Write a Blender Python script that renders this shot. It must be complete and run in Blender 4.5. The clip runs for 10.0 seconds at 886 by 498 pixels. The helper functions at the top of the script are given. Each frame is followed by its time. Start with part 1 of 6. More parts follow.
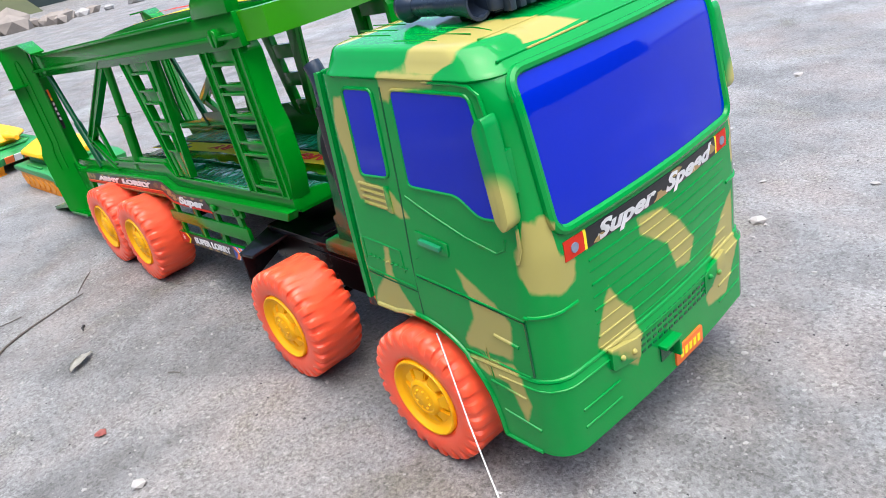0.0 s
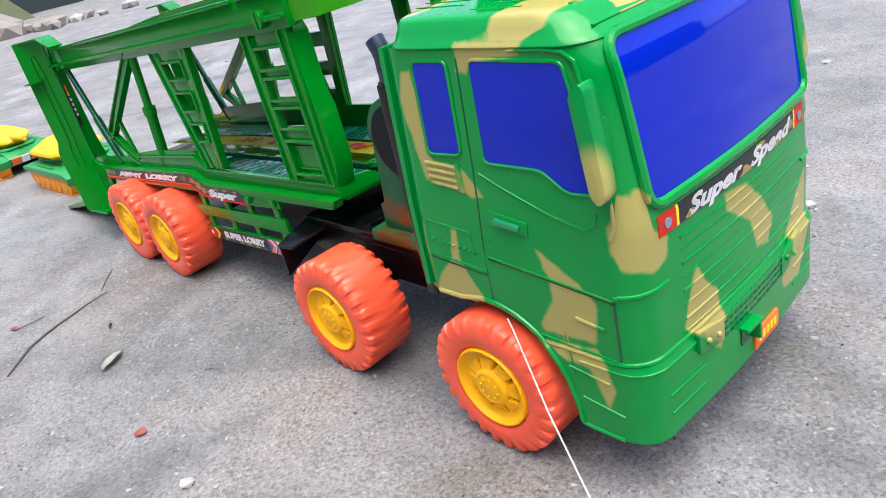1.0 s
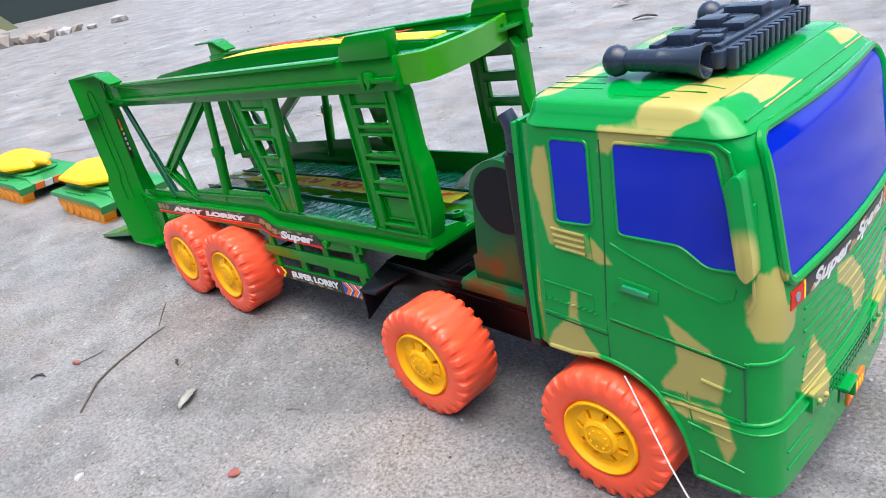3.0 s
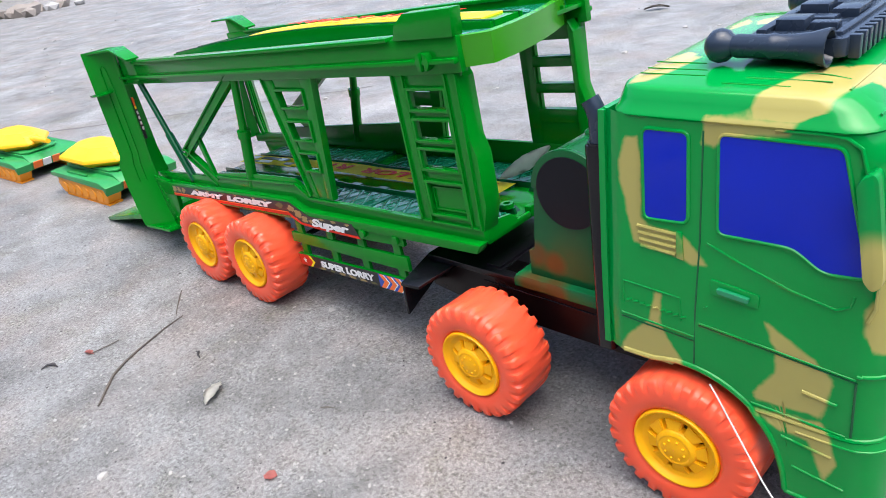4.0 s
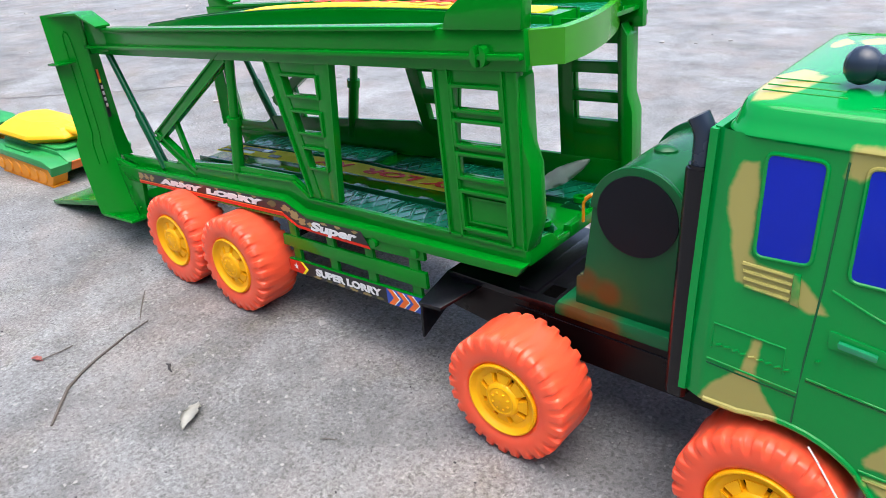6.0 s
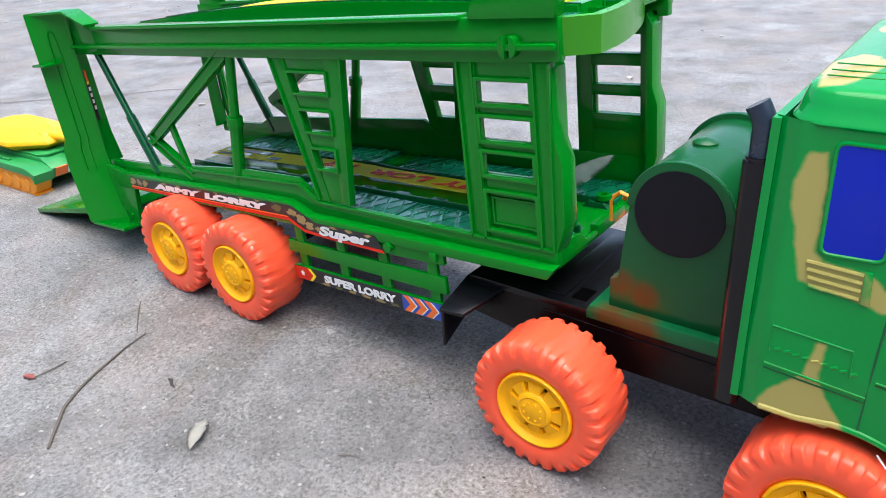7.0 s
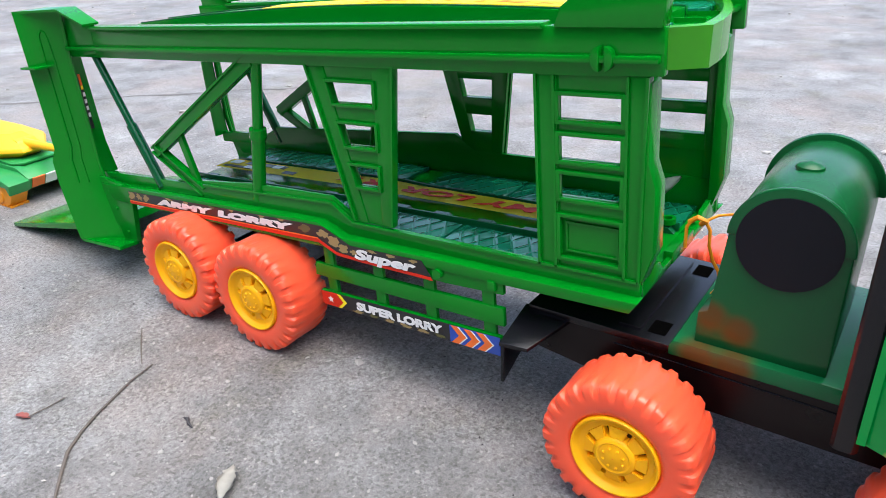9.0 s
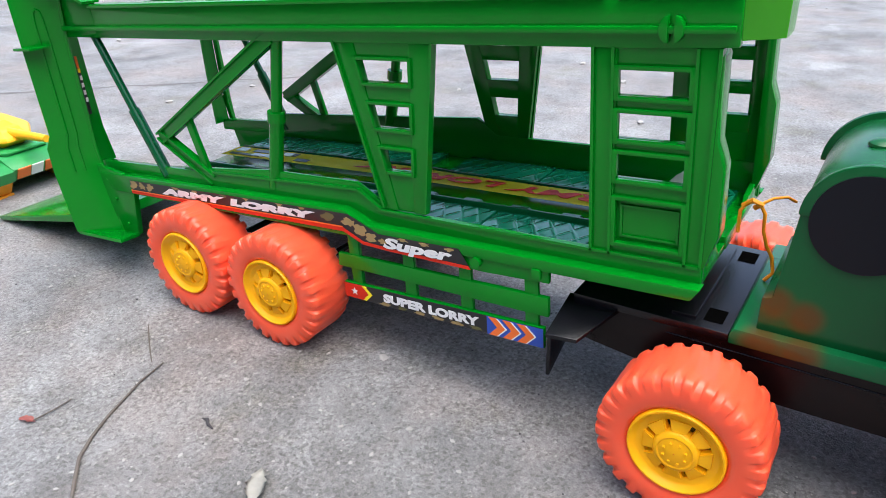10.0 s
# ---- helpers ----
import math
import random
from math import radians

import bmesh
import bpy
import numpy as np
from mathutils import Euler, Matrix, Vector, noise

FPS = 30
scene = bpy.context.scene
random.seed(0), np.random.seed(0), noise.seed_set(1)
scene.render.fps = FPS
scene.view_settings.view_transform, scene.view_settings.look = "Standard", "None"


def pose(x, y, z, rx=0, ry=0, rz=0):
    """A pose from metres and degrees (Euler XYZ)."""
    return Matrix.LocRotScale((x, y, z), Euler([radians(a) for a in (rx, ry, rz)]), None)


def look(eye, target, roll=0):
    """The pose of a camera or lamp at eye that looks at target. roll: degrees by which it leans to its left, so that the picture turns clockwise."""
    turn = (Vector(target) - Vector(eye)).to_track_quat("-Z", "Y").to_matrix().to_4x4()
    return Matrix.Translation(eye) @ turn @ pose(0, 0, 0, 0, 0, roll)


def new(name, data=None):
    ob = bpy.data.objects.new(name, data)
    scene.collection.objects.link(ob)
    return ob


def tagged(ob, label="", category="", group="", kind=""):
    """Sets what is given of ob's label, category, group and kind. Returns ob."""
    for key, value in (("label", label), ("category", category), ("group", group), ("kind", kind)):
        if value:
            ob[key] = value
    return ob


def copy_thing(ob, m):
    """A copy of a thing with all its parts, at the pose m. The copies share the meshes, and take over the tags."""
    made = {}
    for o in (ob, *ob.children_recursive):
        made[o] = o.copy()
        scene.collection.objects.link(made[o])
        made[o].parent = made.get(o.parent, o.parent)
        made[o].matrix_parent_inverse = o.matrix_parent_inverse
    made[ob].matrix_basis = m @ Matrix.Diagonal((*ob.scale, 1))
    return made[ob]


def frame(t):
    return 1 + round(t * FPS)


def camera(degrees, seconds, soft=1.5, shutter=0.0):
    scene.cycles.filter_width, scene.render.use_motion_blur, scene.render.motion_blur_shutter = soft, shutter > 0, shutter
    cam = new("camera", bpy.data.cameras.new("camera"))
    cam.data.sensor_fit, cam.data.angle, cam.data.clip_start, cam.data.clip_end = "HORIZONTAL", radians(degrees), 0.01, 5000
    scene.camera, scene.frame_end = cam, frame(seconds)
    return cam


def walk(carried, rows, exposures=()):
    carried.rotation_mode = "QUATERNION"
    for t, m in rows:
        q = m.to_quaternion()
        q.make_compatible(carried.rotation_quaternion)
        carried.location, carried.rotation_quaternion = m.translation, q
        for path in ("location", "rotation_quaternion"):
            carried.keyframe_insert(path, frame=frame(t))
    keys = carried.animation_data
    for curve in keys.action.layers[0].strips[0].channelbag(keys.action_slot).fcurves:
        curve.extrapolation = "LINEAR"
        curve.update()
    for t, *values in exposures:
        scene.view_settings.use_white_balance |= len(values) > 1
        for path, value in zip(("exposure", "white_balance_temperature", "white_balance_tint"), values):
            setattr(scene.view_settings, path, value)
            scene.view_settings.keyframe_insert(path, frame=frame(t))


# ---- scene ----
cam = camera(62.9, 10.0, soft=0.9)
PATH = [
    (0, (0.3655, -0.1592, 0.2501), (0.0139, 0.1213, 0.0318), -12.89),
    (0.5, (0.3532, -0.1724, 0.2440), (0.0038, 0.1124, 0.0278), -13.42),
    (1, (0.3345, -0.1786, 0.2426), (-0.0146, 0.1060, 0.0256), -13.35),
    (1.5, (0.3253, -0.1907, 0.2545), (-0.0218, 0.0998, 0.0421), -12.47),
    (2, (0.3216, -0.2044, 0.2679), (-0.0233, 0.0904, 0.0578), -11.93),
    (2.5, (0.3135, -0.2177, 0.2777), (-0.0314, 0.0787, 0.0698), -12.29),
    (3.8, (0.2614, -0.2380, 0.2834), (-0.0668, 0.0715, 0.0679), -9.75),
    (4, (0.2519, -0.2393, 0.2811), (-0.0781, 0.0659, 0.0621), -9.70),
    (4.5, (0.2330, -0.2413, 0.2770), (-0.0888, 0.0711, 0.0560), -8.51),
    (5, (0.2148, -0.2408, 0.2713), (-0.1009, 0.0731, 0.0436), -7.85),
    (5.5, (0.1960, -0.2406, 0.2761), (-0.1076, 0.0860, 0.0500), -5.07),
    (7, (0.1477, -0.2398, 0.2674), (-0.1364, 0.1049, 0.0427), -4.15),
    (7.5, (0.1385, -0.2408, 0.2644), (-0.1397, 0.1084, 0.0391), -4.13),
    (8, (0.1212, -0.2399, 0.2661), (-0.1498, 0.1157, 0.0423), -3.86),
    (8.5, (0.1028, -0.2412, 0.2644), (-0.1615, 0.1208, 0.0428), -2.91),
    (9, (0.0846, -0.2430, 0.2630), (-0.1764, 0.1219, 0.0424), -2.16),
    (9.5, (0.0663, -0.2440, 0.2592), (-0.1870, 0.1257, 0.0374), -1.33),
    (10, (0.0480, -0.2483, 0.2511), (-0.1968, 0.1261, 0.0278), -1.55),
]
walk(cam, [(t, look(eye, target, roll)) for t, eye, target, roll in PATH])

# ---- world, sun, exposure ----
world = bpy.data.worlds.new("overcast_sky")
scene.world = world
world.use_nodes = True
wn = world.node_tree
sky = wn.nodes.new("ShaderNodeTexSky")
sky.sky_type, sky.sun_disc = "NISHITA", False
sky.sun_elevation, sky.sun_rotation = radians(77), radians(101)
sky.air_density, sky.dust_density = 0.7, 3.0
wn.nodes["Background"].inputs["Strength"].default_value = 0.15
wn.links.new(sky.outputs["Color"], wn.nodes["Background"].inputs["Color"])
sun = new("sun", bpy.data.lights.new("sun", "SUN"))
sun.data.energy, sun.data.angle, sun.data.color = 1.45, radians(70), (1.0, 0.99, 0.98)
sun.matrix_world = look((0.6, -0.12, 2.8), (0.0, 0.0, 0.0))
scene.view_settings.exposure = 1.51


# ---- materials ----
def material(name, colour, rough=0.4, vary=0.12, scale=60.0, bump=0.05, bump_scale=900.0, metallic=0.0, coat=0.0, sss=0.0, gloss=0.5):
    """Plastic, metal or paint with mottling at two scales and a fine relief."""
    m = bpy.data.materials.new(name)
    m.use_nodes = True
    n, l = m.node_tree.nodes, m.node_tree.links
    b = n["Principled BSDF"]
    geo = n.new("ShaderNodeNewGeometry")
    big = n.new("ShaderNodeTexNoise")
    big.inputs["Scale"].default_value, big.inputs["Detail"].default_value = scale, 5.0
    l.new(geo.outputs["Position"], big.inputs["Vector"])
    mix = n.new("ShaderNodeMix")
    mix.data_type = "RGBA"
    mix.inputs["A"].default_value = (*[c * (1 - vary) for c in colour], 1)
    mix.inputs["B"].default_value = (*[min(1, c * (1 + vary)) for c in colour], 1)
    l.new(big.outputs["Fac"], mix.inputs["Factor"])
    l.new(mix.outputs["Result"], b.inputs["Base Color"])
    fine = n.new("ShaderNodeTexNoise")
    fine.inputs["Scale"].default_value, fine.inputs["Detail"].default_value = bump_scale, 3.0
    l.new(geo.outputs["Position"], fine.inputs["Vector"])
    rr = n.new("ShaderNodeMapRange")
    rr.inputs["To Min"].default_value, rr.inputs["To Max"].default_value = rough * 0.8, min(1, rough * 1.25)
    l.new(big.outputs["Fac"], rr.inputs["Value"])
    l.new(rr.outputs["Result"], b.inputs["Roughness"])
    bp = n.new("ShaderNodeBump")
    bp.inputs["Strength"].default_value, bp.inputs["Distance"].default_value = bump, 0.001
    l.new(fine.outputs["Fac"], bp.inputs["Height"])
    l.new(bp.outputs["Normal"], b.inputs["Normal"])
    b.inputs["Metallic"].default_value = metallic
    b.inputs["Specular IOR Level"].default_value = gloss
    b.inputs["Coat Weight"].default_value = coat
    b.inputs["Subsurface Weight"].default_value = sss
    if sss:
        b.inputs["Subsurface Radius"].default_value = (0.004, 0.002, 0.001)
    return m


GREEN = material("green_plastic", (0.0, 0.205, 0.010), 0.15, 0.10, 40, 0.02, gloss=0.30)
# brighter copy of the green: light passing through thin plastic, put into the colour
LIT_GREEN = material("lit_through_green_plastic", (0.035, 0.29, 0.006), 0.24, 0.1, 40, 0.02, gloss=0.45, sss=0.1)
# own colour of some parts; also paints shade into seams and slots
DARK_GREEN = material("bottle_green_and_groove_shade", (0.002, 0.09, 0.028), 0.20, 0.12, 40, 0.02, gloss=0.5)
ORANGE = material("orange_soft_plastic", (1.0, 0.110, 0.046), 0.30, 0.05, 50, 0.05, 700, sss=0.45, gloss=0.45)
YELLOW = material("yellow_plastic", (0.95, 0.45, 0.004), 0.42, 0.06, 50, 0.04, sss=0.12, gloss=0.25)
TANK_YELLOW = material("warm_yellow_plastic", (0.95, 0.45, 0.008), 0.4, 0.08, 40, 0.04)
TANK_TRACK = material("amber_plastic", (0.85, 0.30, 0.008), 0.45, 0.08, 40, 0.04)
TANK_GREEN = material("teal_green_plastic", (0.015, 0.24, 0.055), 0.35, 0.12, 40, 0.04)
BLACK = material("black_plastic", (0.005, 0.005, 0.007), 0.24, 0.3, 60, 0.06, gloss=0.36)
MAROON = material("maroon_black_plastic", (0.006, 0.0024, 0.0028), 0.28, 0.3, 60, 0.05, gloss=0.22)
SLATE = material("dark_slate_plastic", (0.022, 0.034, 0.056), 0.26, 0.15, 60, 0.04, gloss=0.4)
# the broad mottling of the blue stands in for uneven reflections on the windows
BLUE = material("royal_blue_plastic", (0.0, 0.016, 0.42), 0.06, 0.25, 14, 0.010, 300, gloss=0.30)
DISC = material("matt_black_sticker", (0.006, 0.007, 0.011), 0.45, 0.15, 60, 0.03, gloss=0.2)
# near-black that stands for the shade inside the deck slots
VOID = material("slot_shade_black", (0.002, 0.002, 0.002), 0.9, 0.2, 60, 0.02, gloss=0.0)
PALE = material("pale_yellow_paint", (0.50, 0.42, 0.085), 0.4, 0.1, 60, 0.05)
THREAD = material("white_thread", (0.6, 0.59, 0.56), 0.8, 0.1, 400, 0.3)
WHITE = material("white_ink", (0.8, 0.8, 0.78), 0.4, 0.04)
RED_INK = material("red_ink", (0.62, 0.03, 0.012), 0.5, 0.06, gloss=0.2)
ORANGE_INK = material("orange_ink", (0.85, 0.16, 0.02), 0.4, 0.06)
YELLOW_INK = material("yellow_ink", (0.95, 0.76, 0.03), 0.5, 0.08, gloss=0.2)
BLACK_INK = material("black_ink", (0.012, 0.012, 0.014), 0.35, 0.2)
BLUE_INK = material("blue_ink", (0.02, 0.07, 0.4), 0.4, 0.06)
TAN_INK = material("tan_ink", (0.34, 0.24, 0.09), 0.4, 0.1)
STEEL_INK = material("steel_blue_ink", (0.22, 0.26, 0.34), 0.4, 0.3, 500)
OLIVE_INK = material("olive_ink", (0.12, 0.11, 0.035), 0.4, 0.1)


def mesh_of(name, bm, mat, smooth=35):
    bmesh.ops.recalc_face_normals(bm, faces=bm.faces)
    for e in bm.edges:
        e.smooth = e.is_manifold and e.calc_face_angle(0) < radians(smooth)
    for f in bm.faces:
        f.smooth = True
    me = bpy.data.meshes.new(name)
    bm.to_mesh(me)
    bm.free()
    for m in mat if isinstance(mat, (list, tuple)) else [mat]:
        me.materials.append(m)
    return me


def part(name, bm, mat, parent, label="", bevel=0.0, smooth=35):
    """One mesh object under a thing or a part."""
    if bevel:
        bmesh.ops.recalc_face_normals(bm, faces=bm.faces)
        es = [e for e in bm.edges if e.is_manifold and e.calc_face_angle(0) > radians(25)]
        bmesh.ops.bevel(bm, geom=es, offset=bevel, segments=2, profile=0.6, affect="EDGES", clamp_overlap=True)
    ob = new(name, mesh_of(name, bm, mat, smooth))
    ob.parent = parent
    if label:
        tagged(ob, label)
    return ob


def thing(name, m, label, category, group="", kind=""):
    ob = new(name)
    ob.empty_display_size = 0.02
    ob.matrix_basis = m
    return tagged(ob, label, category, group, kind)


def box(bm, x0, x1, y0, y1, z0, z1):
    v = [bm.verts.new((x, y, z)) for x in (x0, x1) for y in (y0, y1) for z in (z0, z1)]
    for q in ((0, 1, 3, 2), (4, 6, 7, 5), (0, 4, 5, 1), (2, 3, 7, 6), (0, 2, 6, 4), (1, 5, 7, 3)):
        bm.faces.new([v[i] for i in q])
    return bm


def prism(bm, poly, v0, v1, axis="y"):
    """Extrudes a plane polygon between two values on the axis across it."""
    def at(p, v):
        return {"y": (p[0], v, p[1]), "x": (v, p[0], p[1]), "z": (p[0], p[1], v)}[axis]
    a = [bm.verts.new(at(p, v0)) for p in poly]
    b = [bm.verts.new(at(p, v1)) for p in poly]
    bm.faces.new(a)
    bm.faces.new(b[::-1])
    for i in range(len(poly)):
        j = (i + 1) % len(poly)
        bm.faces.new((a[i], b[i], b[j], a[j]))
    return bm


def bar(bm, p, q, w, v0, v1):
    """A straight bar in the side plane from p to q, w wide, between two depths."""
    d = Vector(q) - Vector(p)
    n = Vector((-d.y, d.x)).normalized() * w / 2
    p, q = Vector(p), Vector(q)
    return prism(bm, [tuple(p + n), tuple(q + n), tuple(q - n), tuple(p - n)], v0, v1)


def tube(bm, a, b, r0, r1, n=16, caps=True):
    a, b = Vector(a), Vector(b)
    t = (b - a).normalized()
    u = t.cross(Vector((0, 0, 1)) if abs(t.z) < 0.9 else Vector((1, 0, 0))).normalized()
    w = t.cross(u)
    rings = [[bm.verts.new(c + (u * math.cos(k * math.tau / n) + w * math.sin(k * math.tau / n)) * r) for k in range(n)]
             for c, r in ((a, r0), (b, r1))]
    for k in range(n):
        bm.faces.new((rings[0][k], rings[0][(k + 1) % n], rings[1][(k + 1) % n], rings[1][k]))
    if caps:
        bm.faces.new(rings[0][::-1])
        bm.faces.new(rings[1])
    return bm


def sweep(bm, pts, r, n=10):
    """A round tube along a line of points; r may be a list."""
    pts = [Vector(p) for p in pts]
    rs = r if isinstance(r, list) else [r] * len(pts)
    rings, u = [], None
    for i, p in enumerate(pts):
        t = (pts[min(i + 1, len(pts) - 1)] - pts[max(i - 1, 0)]).normalized()
        u = (u - t * u.dot(t)).normalized() if u else t.orthogonal().normalized()
        w = t.cross(u)
        rings.append([bm.verts.new(p + (u * math.cos(k * math.tau / n) + w * math.sin(k * math.tau / n)) * rs[i]) for k in range(n)])
    for a, b in zip(rings, rings[1:]):
        for k in range(n):
            bm.faces.new((a[k], a[(k + 1) % n], b[(k + 1) % n], b[k]))
    bm.faces.new(rings[0][::-1])
    bm.faces.new(rings[-1])
    return bm


def lathe(bm, profile, n=64, wobble=None, close=False):
    """Turns (depth, radius) rows round the y axis; wobble(angle, row) adds to the radius."""
    rings = []
    for i, (d, r) in enumerate(profile):
        ring = []
        for k in range(n):
            a = k * math.tau / n
            rr = r + (wobble(a, i) if wobble else 0)
            ring.append(bm.verts.new((rr * math.cos(a), d, rr * math.sin(a))))
        rings.append(ring)
    for a, b in zip(rings, rings[1:]):
        for k in range(n):
            bm.faces.new((a[k], a[(k + 1) % n], b[(k + 1) % n], b[k]))
    if close:
        bm.faces.new(rings[0][::-1])
        bm.faces.new(rings[-1])
    return bm


# ---- the ground ----
def ground_material():
    m = bpy.data.materials.new("weathered_concrete")
    m.use_nodes = True
    n, l = m.node_tree.nodes, m.node_tree.links
    b = n["Principled BSDF"]
    geo = n.new("ShaderNodeNewGeometry")

    def nz(scale, detail=6.0, rough=0.6, kind="ShaderNodeTexNoise"):
        t = n.new(kind)
        t.inputs["Scale"].default_value = scale
        if kind == "ShaderNodeTexNoise":
            t.inputs["Detail"].default_value, t.inputs["Roughness"].default_value = detail, rough
        l.new(geo.outputs["Position"], t.inputs["Vector"])
        return t

    def ramp(src, rows):
        r = n.new("ShaderNodeValToRGB")
        while len(r.color_ramp.elements) < len(rows):
            r.color_ramp.elements.new(0.5)
        for e, (p, c) in zip(r.color_ramp.elements, rows):
            e.position, e.color = p, (*c, 1)
        l.new(src, r.inputs["Fac"])
        return r.outputs["Color"]

    def mix(f, a, c, mode="MIX"):
        x = n.new("ShaderNodeMix")
        x.data_type, x.blend_type = "RGBA", mode
        if isinstance(f, float):
            x.inputs["Factor"].default_value = f
        else:
            l.new(f, x.inputs["Factor"])
        l.new(a, x.inputs["A"])
        l.new(c, x.inputs["B"])
        return x.outputs["Result"]

    wide = ramp(nz(7.0, 5).outputs["Fac"], [(0.32, (0.150, 0.155, 0.154)), (0.5, (0.222, 0.229, 0.229)), (0.7, (0.318, 0.328, 0.330))])
    stain = ramp(nz(19.0, 7, 0.65).outputs["Fac"], [(0.35, (0.66, 0.64, 0.62)), (0.55, (1.0, 1.0, 1.0)), (0.75, (1.08, 1.07, 1.06))])
    col = mix(1.0, wide, stain, "MULTIPLY")
    rose = ramp(nz(9.0, 5).outputs["Fac"], [(0.46, (0.0, 0.0, 0.0)), (0.66, (0.60, 0.60, 0.60))])
    rgb = n.new("ShaderNodeRGB")
    rgb.outputs[0].default_value = (0.27, 0.232, 0.212, 1)
    col = mix(rose, col, rgb.outputs[0])
    moss = ramp(nz(11.0, 8, 0.7).outputs["Fac"], [(0.54, (0.0, 0.0, 0.0)), (0.68, (0.55, 0.55, 0.55))])
    rgb2 = n.new("ShaderNodeRGB")
    rgb2.outputs[0].default_value = (0.165, 0.160, 0.115, 1)
    col = mix(moss, col, rgb2.outputs[0])
    grit = ramp(nz(420.0, 4, 0.75).outputs["Fac"], [(0.33, (0.42, 0.40, 0.38)), (0.5, (1.0, 1.0, 1.0)), (0.68, (1.5, 1.48, 1.45))])
    gritty = ramp(nz(11.0, 8, 0.7).outputs["Fac"], [(0.40, (0.36, 0.36, 0.36)), (0.62, (1.0, 1.0, 1.0))])
    col = mix(gritty, col, grit, "MULTIPLY")
    sand = ramp(nz(1500.0, 2, 0.6).outputs["Fac"], [(0.36, (0.5, 0.48, 0.46)), (0.5, (1.0, 1.0, 1.0)), (0.66, (1.35, 1.33, 1.3))])
    col = mix(0.5, col, sand, "MULTIPLY")
    grains = ramp(nz(620.0, kind="ShaderNodeTexVoronoi").outputs["Color"], [(0.22, (0.45, 0.43, 0.41)), (0.32, (1.0, 1.0, 1.0)), (0.70, (1.0, 1.0, 1.0)), (0.80, (1.45, 1.44, 1.42))])
    col = mix(0.55, col, grains, "MULTIPLY")
    l.new(col, b.inputs["Base Color"])
    b.inputs["Roughness"].default_value = 0.58
    h1, h2 = nz(520.0, 6, 0.75), nz(45.0, 4, 0.6)
    add = n.new("ShaderNodeMath")
    add.operation = "MULTIPLY_ADD"
    l.new(h2.outputs["Fac"], add.inputs[0])
    add.inputs[1].default_value = 0.7
    l.new(h1.outputs["Fac"], add.inputs[2])
    bp = n.new("ShaderNodeBump")
    bp.inputs["Strength"].default_value, bp.inputs["Distance"].default_value = 0.8, 0.0016
    l.new(add.outputs[0], bp.inputs["Height"])
    l.new(bp.outputs["Normal"], b.inputs["Normal"])
    return m


CONCRETE = ground_material()


def swell(x, y):
    """The slab rises a few millimetres under the trailer's wheels."""
    dx = max(0.0, abs(x + 0.28) - 0.07) / 0.05
    dy = max(0.0, abs(y - 0.094) - 0.105) / 0.025
    return 0.0032 * math.exp(-(dx * dx + dy * dy) / 2)


def ticks(lo, hi, step, far):
    near = [lo + step * k for k in range(int((hi - lo) / step) + 1)]
    return [-60.0, -20.0, -8.0] + [lo - far] + near + [hi + far] + [8.0, 20.0, 60.0]


bm = bmesh.new()
gx, gy = ticks(-0.60, 0.10, 0.0125, 1.0), ticks(-0.14, 0.34, 0.0125, 1.0)
rows = [[bm.verts.new((x, y, swell(x, y))) for x in gx] for y in gy]
for r0, r1 in zip(rows, rows[1:]):
    for k in range(len(gx) - 1):
        bm.faces.new((r0[k], r0[k + 1], r1[k + 1], r1[k]))
ground = new("ground", mesh_of("ground", bm, CONCRETE))
tagged(ground, "weathered grey concrete yard with sandy grit and stains", "ground", kind="structure")


# unseen plain walls behind and beside the viewer, added to cut low light and darken reflections
ADDED_WALL = material("unseen_wall_grey", (0.07, 0.075, 0.07), 0.9, 0.3, 2.0, 0.4, 60)
for name, q in (("added_wall_south", (-9.0, 7.0, -4.3, -4.0, 0.0, 2.6)), ("added_wall_east", (6.0, 6.3, -4.0, 9.0, 0.0, 2.4))):
    tagged(new(name, mesh_of(name, box(bmesh.new(), *q), ADDED_WALL)), "unseen plain grey wall added to shape light and reflections", "wall", kind="structure")

# ---- wheels ----
R = 0.0359


def tyre_mesh():
    """A wide tyre: flat side wall, square shoulder lugs and a slanting tread."""
    prof = [(0.0040, 0.0205), (0.0014, 0.0213), (0.0002, 0.0232), (0.0, 0.0272), (0.0, 0.0300), (0.0002, 0.0328), (0.0007, 0.0348), (0.0018, 0.0359), (0.0040, 0.0363), (0.0075, 0.0362), (0.0105, 0.0361),
            (0.0130, 0.0360), (0.0175, 0.0360), (0.0215, 0.0360), (0.0240, 0.0361), (0.0265, 0.0361), (0.0295, 0.0360), (0.0315, 0.0354), (0.0330, 0.0340), (0.0338, 0.0318), (0.034, 0.0285), (0.034, 0.0205)]
    depth = [0, 0, 0, 0, 0.0014, 0.0029, 0.0031, 0.0024, 0.0012, 0.0005, 0.0003, 0.0002, 0.0001, 0.0002, 0.0003, 0.0005, 0.0012, 0.0024, 0.0031, 0.0029, 0, 0]
    swing = [0, 0, 0, 0, 0, 0, 0, 0, 0.006, 0.02, 0.04, 0.05, 0.06, 0.05, 0.04, 0.02, 0.006, 0, 0, 0, 0, 0]
    lugs = 26

    def wobble(a, i):
        side = 0 if i < 12 else math.pi / lugs
        c = math.sin(lugs * (a + swing[i] + side))
        return -depth[i] / (1 + math.exp(min(60, 13 * (c + 0.18))))
    return mesh_of("tyre", lathe(bmesh.new(), prof, 384, wobble), ORANGE, 42)


